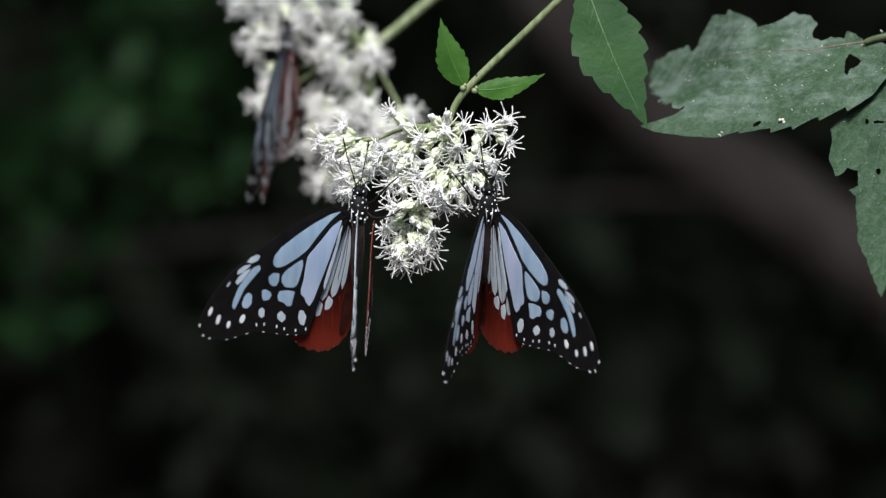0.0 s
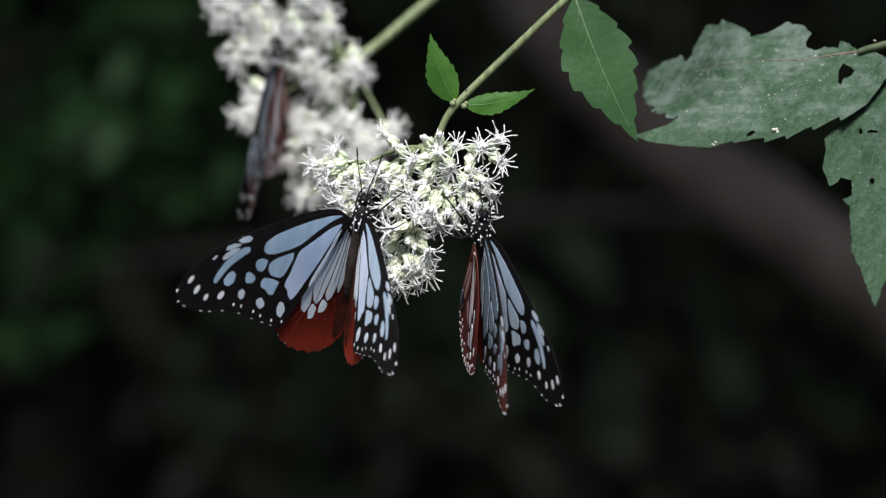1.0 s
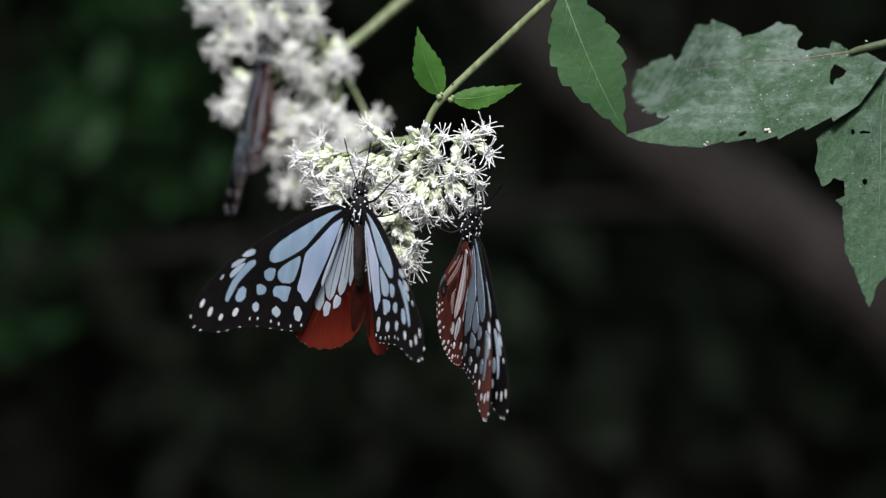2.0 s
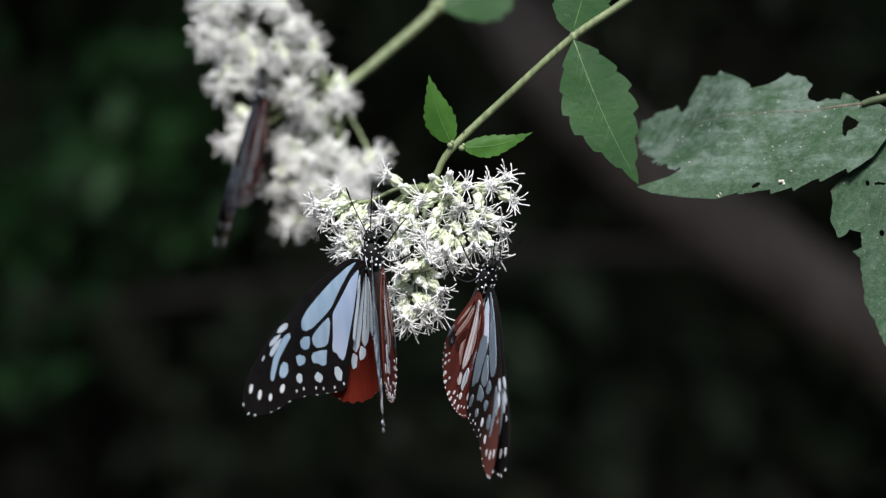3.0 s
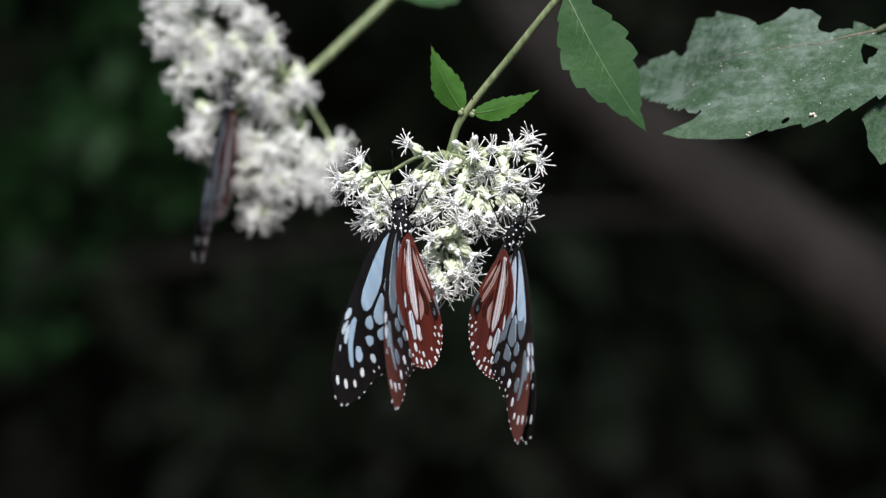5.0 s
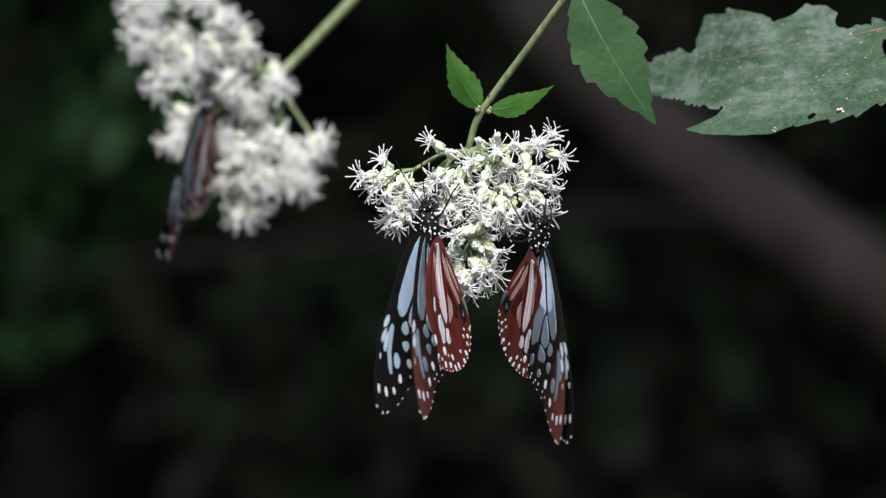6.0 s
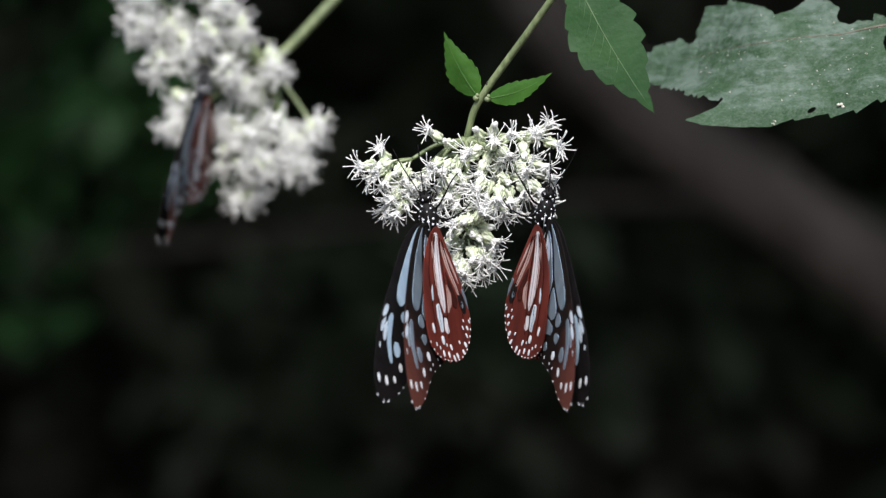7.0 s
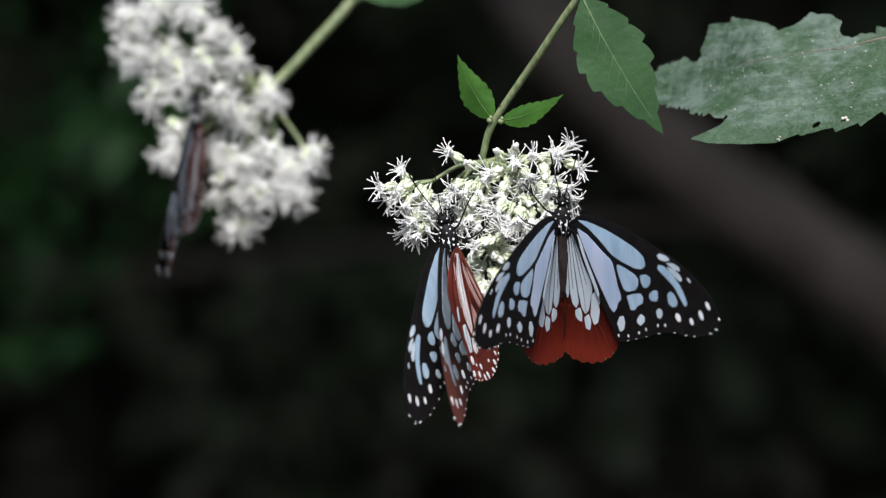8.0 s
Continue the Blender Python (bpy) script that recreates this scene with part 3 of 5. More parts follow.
    right = (795, 379, -3, ((849, 389, 823, 377, 1), (859, 410, 832, 394, 1), (815, 394, 801, 377, 1), (840, 433, 819, 410, 1), (845, 454, 832, 428, 1), (811, 436, 805, 410, 1), (815, 411, 792, 397, 0), (831, 377, 812, 372, 1)))
    centre = (763, 396, -4, ((742, 432, 754, 406, 1), (763, 441, 767, 415, 1), (729, 449, 742, 419, 1), (785, 445, 784, 417, 1), (750, 462, 759, 433, 1), (772, 470, 771, 441, 1), (794, 466, 789, 436, 1), (729, 416, 742, 398, 1), (784, 411, 771, 398, 0)))
    lower = (712, 475, -6, ((673, 494, 696, 480, 0), (699, 474, 713, 467, 0), (729, 462, 716, 476, 1), (724, 504, 708, 487, 0), (745, 487, 722, 483, 0), (751, 513, 730, 496, 1), (684, 475, 703, 470, 1), (712, 492, 710, 481, 0)))
    lowest = (705, 509, -2, ((682, 527, 695, 505, 1), (712, 543, 707, 517, 1), (673, 548, 687, 526, 1), (730, 543, 720, 521, 1), (742, 552, 730, 527, 1), (695, 578, 699, 549, 1), (721, 565, 716, 543, 1), (665, 514, 683, 500, 1), (687, 564, 691, 539, 1), (737, 527, 722, 510, 1)))
    head = sprays(branch, origin, at(716, 330) + Vector((0, 0.002, 0)), (left, low_left, top, middle, crown, right_top, right, centre, lower, lowest), 3, 0.0)
    tagged(branch, "white-flowered branch with green stem and toothed leaves", "flower")
    return branch, head, hanging, origin


# ---------------------------------------------------------------- chewed leaves
def ragged(points, step, amount, seed, closed=True):
    """Polyline points, filled in every step and shaken a little, as a chewed edge is."""
    r = random.Random(seed)
    out = []
    n = len(points)
    for i in range(n if closed else n - 1):
        a, b = Vector(points[i]), Vector(points[(i + 1) % n])
        m = max(1, int((b - a).length / step))
        side = Vector((-(b - a).y, (b - a).x)).normalized()
        for j in range(m):
            out.append(a.lerp(b, j / m) + side * (r.uniform(-1, 1) * amount if j else 0))
    return out


def oval(x, y, a, b, turn=0.0, n=14):
    c, s = math.cos(turn), math.sin(turn)
    return [(x + a * math.cos(t) * c - b * math.sin(t) * s, y + a * math.cos(t) * s + b * math.sin(t) * c) for t in (2 * math.pi * k / n for k in range(n))]


def chewed_sprig():
    origin = at(1353, 327)
    sprig = new("chewed_sprig")
    sprig.location = origin
    turn = radians(25.6)

    def depth(u, v):
        """How far the hanging blades lie back: they lean, and the worn end curls away from the pointed lower flap."""
        end = max(0.0, -u - 0.022)
        lift = min(1.0, max(0.0, (v + 0.001) / 0.0125))
        return 0.95 * v + 0.95 * end * end / (end + 0.014) * lift * lift * (3 - 2 * lift)

    def flat(*pairs):
        """Places on the leaning, turned blades that stand behind those of the picture plane."""
        out = []
        for x, y in pairs:
            u = v = 0.0
            for _ in range(40):
                back = depth(u, v)
                k = 1 + (-u * math.sin(turn) + back * math.cos(turn)) / 1.119
                v = -(y - 441) * 0.00015 * k + EYE_HEIGHT - origin.z
                u = ((x - 784) * 0.00015 * k - origin.x - back * math.sin(turn)) / math.cos(turn)
            out.append((u, v))
        return out

    def stalk_line(*places):
        line = []
        for x, y, z in places:
            (u, v), = flat((x, z))
            line.append(Vector((u, depth(u, v) + y * MM, v)))
        return spline(line, 6)

    def veins(form, base, tips, name_parent, width=0.00055):
        base = Vector(flat(base)[0])
        for tip, bow, size, *start in tips:
            bm = bmesh.new()
            tip = Vector(flat(tip)[0])
            foot = Vector(flat(start[0])[0]) if start else base
            line = []
            for j in range(13):
                q = foot.lerp(tip, j / 12) + Vector((0, bow * math.sin(math.pi * j / 12)))
                line.append((q.x, q.y, form(q.x, q.y) + 0.0001))
            tube_into(bm, line, [width * size * (1 - 0.75 * j / 12) for j in range(13)], 4)
            part("vein", bm, leaf_rib if size < 0.6 or width > 0.00035 else rib_brown, name_parent)

    upright = pose(0, 0, 0, 90)
    top = flat((1502, 178), (1478, 181), (1463, 168), (1448, 164), (1444, 178), (1420, 174), (1402, 182), (1388, 176), (1386, 168), (1395, 153), (1381, 138), (1364, 136), (1348, 131), (1317, 151),
               (1288, 159), (1272, 144), (1226, 129), (1222, 138), (1192, 139), (1180, 165), (1168, 180), (1164, 194), (1137, 218), (1151, 204), (1152, 201))
    worn = flat((1152, 201), (1146, 194), (1112, 204), (1101, 215), (1086, 220), (1079, 240), (1080, 262), (1083, 272), (1097, 278), (1119, 284), (1117, 293), (1144, 298), (1147, 304), (1166, 303))
    lower = flat((1166, 303), (1150, 316), (1094, 337), (1120, 347), (1180, 354), (1225, 356), (1252, 348), (1268, 343), (1270, 347), (1329, 337), (1331, 346), (1374, 333), (1377, 340), (1418, 316), (1422, 323), (1467, 298), (1471, 306),
                 (1512, 276), (1546, 225), (1562, 203), (1536, 192), (1502, 178))
    loop = ragged(top, 0.0007, 0.00024, 4, False) + ragged(worn, 0.0006, 0.00060, 6, False) + ragged(lower, 0.0011, 0.00010, 5, False)
    holes = [flat(*oval(1303, 330, 9, 3.6, -0.5)), flat(*ragged([(1456, 204), (1470, 209), (1482, 216), (1474, 226), (1463, 230), (1458, 242), (1451, 236), (1450, 218)], 4, 1.3, 3))]

    def form(u, v):
        return -depth(u, v) + 0.0016 * math.sin(u * 120 + 0.6) * math.cos(v * 160) + 0.0011 * noise.noise((u * 130, v * 130, 0)) - 0.16 * max(0, -v - 0.001 + (u + 0.02) * 0.05) * 0.6
    blade = part("torn_leaf", sheet(loop, 0.0021, form, 0.0003, holes), leaf_dusty, sprig, "dull grey-green leaf with chewed edges", upright)
    veins(form, (1496, 182), (((1385, 199), 0.0003, 2.2), ((1270, 206), 0.0003, 1.1, (1385, 199)), ((1130, 232), 0.0003, 0.6, (1270, 206)), ((1235, 160), 0.0004, 0.35, (1320, 202)), ((1195, 285), -0.0005, 0.35, (1300, 208)), ((1240, 318), -0.0006, 0.4, (1455, 206)), ((1165, 205), 0.0002, 0.3, (1220, 214)), ((1340, 150), 0.0003, 0.3, (1400, 196))), blade, 0.00034)
    low = flat((1560, 206), (1530, 232), (1490, 285), (1450, 312), (1424, 338), (1428, 355), (1426, 385), (1441, 421), (1456, 414), (1462, 405), (1484, 410), (1488, 436), (1470, 445), (1485, 455),
               (1500, 530), (1538, 600), (1557, 634), (1568, 590), (1600, 555), (1632, 470), (1646, 370), (1630, 270), (1600, 220))
    low = ragged(low, 0.0010, 0.0002, 9)
    holes = [flat(*oval(1522, 411, 5, 5.5)), flat(*oval(1494, 323, 4, 5)), flat(*ragged([(1506, 323), (1514, 320), (1530, 322), (1529, 326), (1518, 325), (1508, 327)], 3, 0.9, 5)), flat(*oval(1566, 335, 7, 13, 0.2))]

    def form2(u, v):
        return -depth(u, v) - 0.004 + 0.0014 * math.sin(v * 110 + 0.4) + 0.0009 * noise.noise((u * 140, v * 140, 5)) - 0.10 * abs(u - 0.030 - v * 0.04)
    under = part("lower_leaf", sheet(low, 0.0021, form2, 0.0003, holes), leaf_dull_shaded, sprig, "grey-green leaf with holes, hanging", upright)
    veins(form2, (1545, 215), (((1553, 625), 0.0, 1.0), ((1440, 360), 0.001, 0.5), ((1500, 500), 0.0005, 0.5), ((1620, 420), 0.0, 0.5)), under, 0.00036)
    bm = bmesh.new()
    pts = stalk_line(*((1486, -0.2, 184), (1500, -0.5, 179), (1525, -0.8, 173), (1570, -1, 160), (1660, 0, 122), (1820, 3, 20)))
    tube_into(bm, pts, [0.0007 + 0.0006 * (i / len(pts)) ** 0.6 for i in range(len(pts))], 8)
    pts = stalk_line(*((1548, 5, 214), (1575, 4, 190), (1610, 2, 150), (1660, 0, 120)))
    tube_into(bm, pts, 0.0006, 8)
    part("stalk", bm, leaf_stalk, sprig, "green leaf stalk")
    r = random.Random(21)
    for x, y, size in ((1353, 327, 0.0011), (1232, 352, 0.0005), (1236, 347, 0.0004), (1382, 262, 0.0003), (1330, 262, 0.0003), (1418, 235, 0.0003), (1384, 207, 0.0003), (1180, 292, 0.0003), (1512, 164, 0.0004), (1280, 250, 0.00025), (1370, 305, 0.0003)):
        bm = bmesh.new()
        for k in range(3):
            ball_into(bm, (size * 0.7 * math.cos(k * 1.1), size * 0.7 * math.sin(k * 1.1), 0), (size * 0.45, size * 0.45, size * 0.3), 6, 5)
        (u, v), = flat((x, y))
        part("speck", bm, frass, blade, "pale speck on the leaf", Matrix.Translation((u, v, form(u, v) + 0.0003)))
    # pale flecks along the veins
    for (ax, ay), (bx, by), count in (((1490, 184), (1140, 230), 16), ((1440, 215), (1250, 310), 10), ((1400, 180), (1230, 150), 6), ((1220, 235), (1110, 265), 8)):
        for _ in range(count):
            q = r.random()
            (u, v), = flat((ax + (bx - ax) * q + r.uniform(-5, 5), ay + (by - ay) * q + r.uniform(-5, 5)))
            bm = bmesh.new()
            size = r.uniform(0.00007, 0.00015)
            ball_into(bm, (0, 0, 0), (size * r.uniform(1, 2.2), size, size * 0.6), 6, 4)
            part("speck", bm, frass, blade, "", Matrix.Translation((u, v, form(u, v) + 0.0002)))
    return tagged(sprig, "sprig with two dull green insect-chewed leaves", "leaves"), origin


# ---------------------------------------------------------------- butterflies
CACHE = {}


def cached(key, make):
    if key not in CACHE:
        me = bpy.data.meshes.new(key)
        bm = make()
        bm.to_mesh(me)
        bm.free()
        CACHE[key] = me
    return CACHE[key]


def camber(u, v):
    """Height of the wing's sheet, mm, at u outwards and v towards the tail; the inner margin folds down along the body."""
    return 0.25 * math.sin(min(abs(u), 50) / 50 * math.pi) + 0.15 * math.sin(v * 0.22 + 0.3) - 0.06 * max(0, -u)


FORE = ((1.2, -0.6), (4.5, -2.3), (7.7, -3.3), (12.5, -3.0), (18.0, -1.7), (23.4, 0.2), (28.6, 2.4), (33.8, 4.7), (38.9, 7.2), (43.1, 9.8), (47.0, 13.1), (50.0, 16.3), (51.8, 19.3), (52.6, 21.9), (52.4, 24.0),
        (51.2, 25.5), (48.3, 26.7), (44.8, 27.5), (41.5, 27.6), (37.4, 27.1), (33.7, 26.9), (29.8, 27.3), (25.7, 28.4), (21.7, 29.2), (17.7, 29.9), (14.2, 29.7), (11.7, 24.4), (8.1, 16.2), (5.0, 7.6), (2.2, 1.4))
HIND = ((1.6, 1.0), (6.4, 2.2), (11.8, 7.0), (15.6, 12.6), (17.8, 18.6), (18.9, 24.0), (18.6, 28.4), (16.5, 31.6), (13.4, 33.9), (10.0, 35.3), (6.2, 36.1), (2.4, 36.2), (-1.0, 35.1), (-3.8, 33.0), (-5.8, 29.8), (-6.7, 26.0), (-5.8, 20.4), (-3.6, 12.8), (-1.0, 5.4))


def wing_loop(which, side):
    """The outline, with a shallow scallop between the vein ends of the outer margin."""
    pts = spline(which, 5, True)
    scallop = []
    for i, p in enumerate(pts):
        ripple = (0.34 if which is HIND else 0.14) * math.sin(i * (1.2566 if which is HIND else 1.9)) if p.y > 23 else 0
        scallop.append((side * p.x * MM, -(p.y + ripple) * MM))
    return scallop


def ell(u, v, a, b, turn):
    return oval(u, v, a, b, radians(turn), 12)


def cell(wing, kind, key, side, points, upper, lower, face=0, rounded=True):
    """One pale cell of a wing. face 0: through the wing; 1: on its upper side; -1: on its lower side."""
    def make():
        loop = [tuple(p) for p in points]
        if rounded and len(loop) != 12:
            cut = []
            for (ax, ay), (bx, by) in zip(loop, loop[1:] + loop[:1]):
                cut += [(ax + (bx - ax) * q, ay + (by - ay) * q) for q in (0.12, 0.88)]
            loop = cut
        flat = [(side * u * MM, -v * MM) for u, v in loop]
        lift = {0: 0.0, 1: 0.10, -1: -0.10}[face] * MM
        thick = (0.30 if face == 0 else 0.22) * MM
        return sheet(flat, 0.0022, lambda x, y: camber(side * x / MM, -y / MM) * MM + lift, thick, (), (0, 1, 0))
    me = cached("%s_%s_%d" % (kind, key, side), make)
    return part_of(kind, me, [upper, lower], wing)


def fore_wing(fly, side):
    name = "forewing"

    def make():
        return sheet(wing_loop(FORE, side), 0.0022, lambda x, y: camber(side * x / MM, -y / MM) * MM, 0.16 * MM, (), (0, 1, 0))
    wing = part_of(name, cached("forewing%d" % side, make), [wing_black, under_fore], fly, "black forewing with pale blue cells")

    def c(key, upper, lower, *pts):
        cell(wing, "wing_cell", key, side, pts, upper, lower)
    c("disc", wing_blue, wing_grey, (5.2, -1.9), (9.2, -1.5), (15.6, 0.4), (20.9, 2.6), (26.1, 5.1), (28.6, 7.2), (28.9, 8.6), (28.6, 9.8), (27.2, 10.5), (24.9, 10.4), (20.4, 8.8), (16.9, 7.1), (12.9, 3.2), (8.8, 0.0))
    c("low", wing_blue, wing_grey, (18.3, 9.4), (21.1, 10.4), (24.1, 11.9), (25.3, 13.2), (24.9, 14.9), (23.6, 16.2), (20.6, 16.7), (19.3, 16.1), (18.5, 13.8), (17.9, 11.1))
    c("broad", wing_lilac, wing_grey, (4.6, 0.2), (8.4, 1.9), (12.5, 5.5), (16.5, 8.8), (16.9, 11.8), (17.1, 15.2), (17.7, 17.5), (17.6, 18.9), (16.2, 19.9), (15.5, 21.3), (14.1, 22.5), (12.8, 21.1), (10.6, 16.1), (8.4, 10.7), (6.6, 5.5))
    c("inner", wing_pale, wing_grey, (4.4, 1.6), (5.6, 3.6), (6.9, 8.9), (8.6, 14.1), (9.5, 17.7), (9.0, 18.9), (8.0, 16.3), (6.5, 11.3), (5.1, 6.1))
    c("block", wing_blue, wing_grey, (19.9, 17.8), (22.5, 17.2), (25.4, 17.0), (26.1, 18.2), (25.6, 19.6), (23.7, 20.3), (22.2, 21.5), (20.7, 21.5), (20.4, 19.8))
    c("streak_a", wing_blue, wing_grey, (33.6, 9.1), (35.6, 9.4), (38.0, 11.5), (40.2, 14.1), (41.7, 17.6), (41.9, 19.3), (41.0, 19.9), (40.1, 18.4), (38.2, 14.8), (35.1, 11.9), (33.2, 10.3))
    c("streak_b", wing_pale, wing_grey, (36.6, 9.6), (38.8, 10.1), (40.8, 11.5), (41.5, 12.7), (40.9, 13.4), (39.6, 12.7), (37.6, 10.9))
    c("streak_c", wing_blue, wing_grey, (35.2, 16.9), (36.5, 16.0), (37.8, 16.8), (38.6, 18.8), (38.0, 19.9), (36.6, 20.2), (35.2, 19.2))
    c("spot_a", wing_blue, wing_grey, (26.2, 12.2), (28.4, 11.8), (29.9, 12.6), (29.7, 14.1), (28.4, 15.3), (26.9, 15.4), (26.2, 14.2))
    c("spot_b", wing_blue, wing_grey, (28.8, 16.8), (30.6, 15.9), (31.8, 16.1), (31.6, 18.0), (30.9, 18.9), (29.0, 18.8), (28.3, 17.8))
    c("spot_c", wing_pale, wing_pale, (33.7, 6.6), (34.9, 6.1), (37.1, 6.7), (38.2, 7.8), (36.4, 8.2), (34.3, 7.7))
    c("spot_d", wing_pale, wing_pale, (36.7, 8.5), (39.1, 8.6), (41.0, 9.5), (41.3, 10.6), (39.6, 10.4), (37.7, 9.4))
    c("spot_e", wing_pale, wing_grey, *ell(43.9, 12.9, 0.8, 0.3, 50))
    c("row_a", wing_pale, wing_white, (30.3, 21.4), (31.4, 20.6), (32.5, 21.3), (32.3, 22.6), (31.2, 23.5), (30.3, 22.9))
    c("row_b", wing_pale, wing_grey, (22.7, 23.8), (24.3, 22.4), (25.7, 23.3), (25.4, 24.4), (23.8, 25.6), (22.6, 24.8))
    c("row_c", wing_pale, wing_grey, (14.9, 25.3), (16.2, 23.4), (17.6, 23.2), (18.0, 25.0), (17.2, 26.9), (15.7, 27.5))
    for key, u, v, a, b, turn in (("edge_a", 49.3, 19.4, 1.2, 0.6, 65), ("edge_b", 46.4, 21.9, 1.3, 0.68, 70), ("edge_c", 42.7, 23.7, 0.95, 0.6, 70), ("edge_d", 38.0, 22.8, 1.2, 0.85, 60)):
        c(key, wing_white, wing_white, *ell(u, v, a, b, turn))
    for key, u, v in (("dot_a", 14.9, 28.5), ("dot_b", 18.6, 28.4), ("dot_c", 22.8, 27.4), ("dot_d", 25.6, 26.4), ("dot_e", 30.2, 25.2), ("dot_f", 32.9, 25.0)):
        c(key, wing_white, wing_white, *ell(u, v, 0.25, 0.44, 0))
    for key, u, v, turn in (("fringe_a", 52.6, 22.6, 80), ("fringe_b", 51.2, 25.4, 45), ("fringe_c", 48.9, 26.5, 20), ("fringe_d", 43.1, 27.5, 0), ("fringe_e", 40.1, 27.4, 0), ("fringe_f", 36.0, 26.9, 0), ("fringe_g", 30.3, 27.2, -10), ("fringe_h", 25.5, 28.3, -12), ("fringe_i", 21.5, 29.1, -10), ("fringe_j", 18.3, 29.7, -8)):
        c(key, wing_white, wing_white, *ell(u, v, 0.42, 0.085, turn))

    def vein(key, material, size, *way):
        line = [Vector((side * p.x * MM, -p.y * MM, camber(p.x, p.y) * MM)) for p in spline(way, 5)]
        n = len(line)
        part_of("wing_vein", cached("fore_%s_%d" % (key, side), lambda: tube_into(bmesh.new(), line, [size * (1 - 0.55 * i / n) * MM for i in range(n)], 5)), material, wing)
    for k, way in enumerate((((1.5, -0.5), (9.0, -2.4), (20.0, 0.6), (31.0, 5.0), (42.0, 10.2)), ((2.4, -0.4), (10.0, 2.0), (17.4, 8.2), (22.5, 10.9), (26.0, 11.6)), ((17.4, 8.4), (18.4, 14.6), (19.6, 17.4), (20.6, 23.0), (21.0, 28.6)), ((3.0, 0.6), (6.6, 7.4), (10.2, 16.6), (14.2, 25.4)))):
        vein("vein%d" % k, wing_black, 0.2, *way)
    return wing


def hind_wing(fly, side):
    def make():
        return sheet(wing_loop(HIND, side), 0.0022, lambda x, y: camber(side * x / MM, -y / MM) * MM, 0.16 * MM, (), (0, 1, 1))
    wing = part_of("hindwing", cached("hindwing%d" % side, make), [upper_hind, under_hind], fly, "chestnut-red hindwing with pale streaks")

    def up(key, *pts):
        cell(wing, "wing_cell", "up" + key, side, pts, wing_pale, wing_pale, 1)

    def down(key, *pts, white=wing_white):
        cell(wing, "under_cell", "down" + key, side, pts, white, white, -1)
    up("a", (1.7, 1.6), (3.0, 2.4), (4.4, 5.2), (6.3, 9.6), (8.7, 13.2), (9.2, 15.6), (8.5, 18.4), (7.7, 21.4), (6.5, 22.8), (5.1, 21.4), (3.9, 17.2), (3.0, 11.2), (2.2, 6.2))
    up("b", (1.2, 2.2), (1.8, 5.6), (2.5, 11.2), (3.3, 16.8), (3.9, 20.2), (3.0, 22.0), (1.6, 21.0), (0.7, 17.8), (0.5, 12.0), (0.6, 6.0))
    up("c", (9.0, 10.0), (11.0, 13.4), (12.2, 17.2), (11.8, 19.2), (10.6, 16.6), (9.4, 13.2))
    up("d", (0.6, 3.2), (0.2, 8.0), (0.1, 13.0), (0.3, 18.4), (-0.3, 20.0), (-1.2, 17.4), (-1.2, 11.0), (-0.3, 6.0))
    cell(wing, "wing_cell", "fold", side, ((-1.6, 8.0), (-1.7, 14.0), (-1.6, 19.6), (-1.0, 23.0), (-0.9, 27.0), (-1.6, 32.0), (-2.8, 32.6), (-5.1, 29.6), (-6.0, 26.0), (-5.2, 20.4), (-3.2, 13.0)), under_dusk, under_dusk, 1)
    up("e", (2.6, 22.6), (4.3, 21.4), (5.2, 23.2), (5.1, 25.2), (3.6, 25.0), (2.7, 24.0))
    up("f", (6.0, 23.8), (7.6, 22.5), (8.6, 24.4), (8.2, 26.8), (6.7, 26.6))
    up("g", (9.0, 16.8), (10.1, 15.9), (11.3, 18.4), (11.8, 21.0), (11.2, 24.0), (9.8, 25.0), (8.4, 22.7), (8.6, 19.7))

    def vein(key, lift, size, material, *way):
        line = [(side * p.x * MM, -p.y * MM, (camber(p.x, p.y) + lift) * MM) for p in spline(way, 5)]
        n = len(line)
        part_of("wing_vein", cached("%s_%d" % (key, side), lambda: tube_into(bmesh.new(), line, [size * (1 - 0.6 * i / n) * MM for i in range(n)], 5)), material, wing)
    for k, way in enumerate((((10.9, 24.2), (13.4, 26.8), (15.8, 31.6)), ((9.6, 24.9), (11.6, 28.4), (12.6, 34.0)), ((8.4, 26.4), (8.9, 30.4), (9.0, 36.0)), ((5.4, 25.4), (5.0, 31.0), (4.4, 36.6)), ((2.4, 24.2), (1.2, 30.0), (0.4, 35.6)), ((0.4, 21.6), (-1.6, 27.0), (-3.0, 32.4)))):
        vein("upper_vein%d" % k, 0.06, 0.13, vein_red, *way)
    for k, way in enumerate((((2.2, 2.4), (3.9, 8.6), (5.6, 15.2), (6.8, 22.4)), ((2.8, 3.0), (5.4, 9.6), (7.2, 14.6)), ((1.0, 3.0), (1.4, 9.6), (2.0, 17.0)))):
        vein("fork_vein%d" % k, 0.27, 0.10, wing_black, *way)
    for k, way in enumerate((((2.0, 4.0), (3.2, 9.0), (4.6, 16.6), (6.2, 23.8), (7.6, 29.6)), ((8.7, 23.7), (9.4, 27.0), (9.8, 31.0)), ((4.4, 2.6), (8.9, 10.4), (10.0, 17.6), (9.0, 23.3)), ((9.0, 23.3), (7.6, 24.0), (6.2, 23.9)), ((1.0, 4.6), (-0.2, 12.0), (-2.6, 19.6), (-2.4, 26.0)), ((6.0, 2.4), (11.6, 11.0), (13.6, 19.4), (13.8, 27.0)))):
        vein("lower_vein%d" % k, -0.22, 0.15, vein_dark, *way)
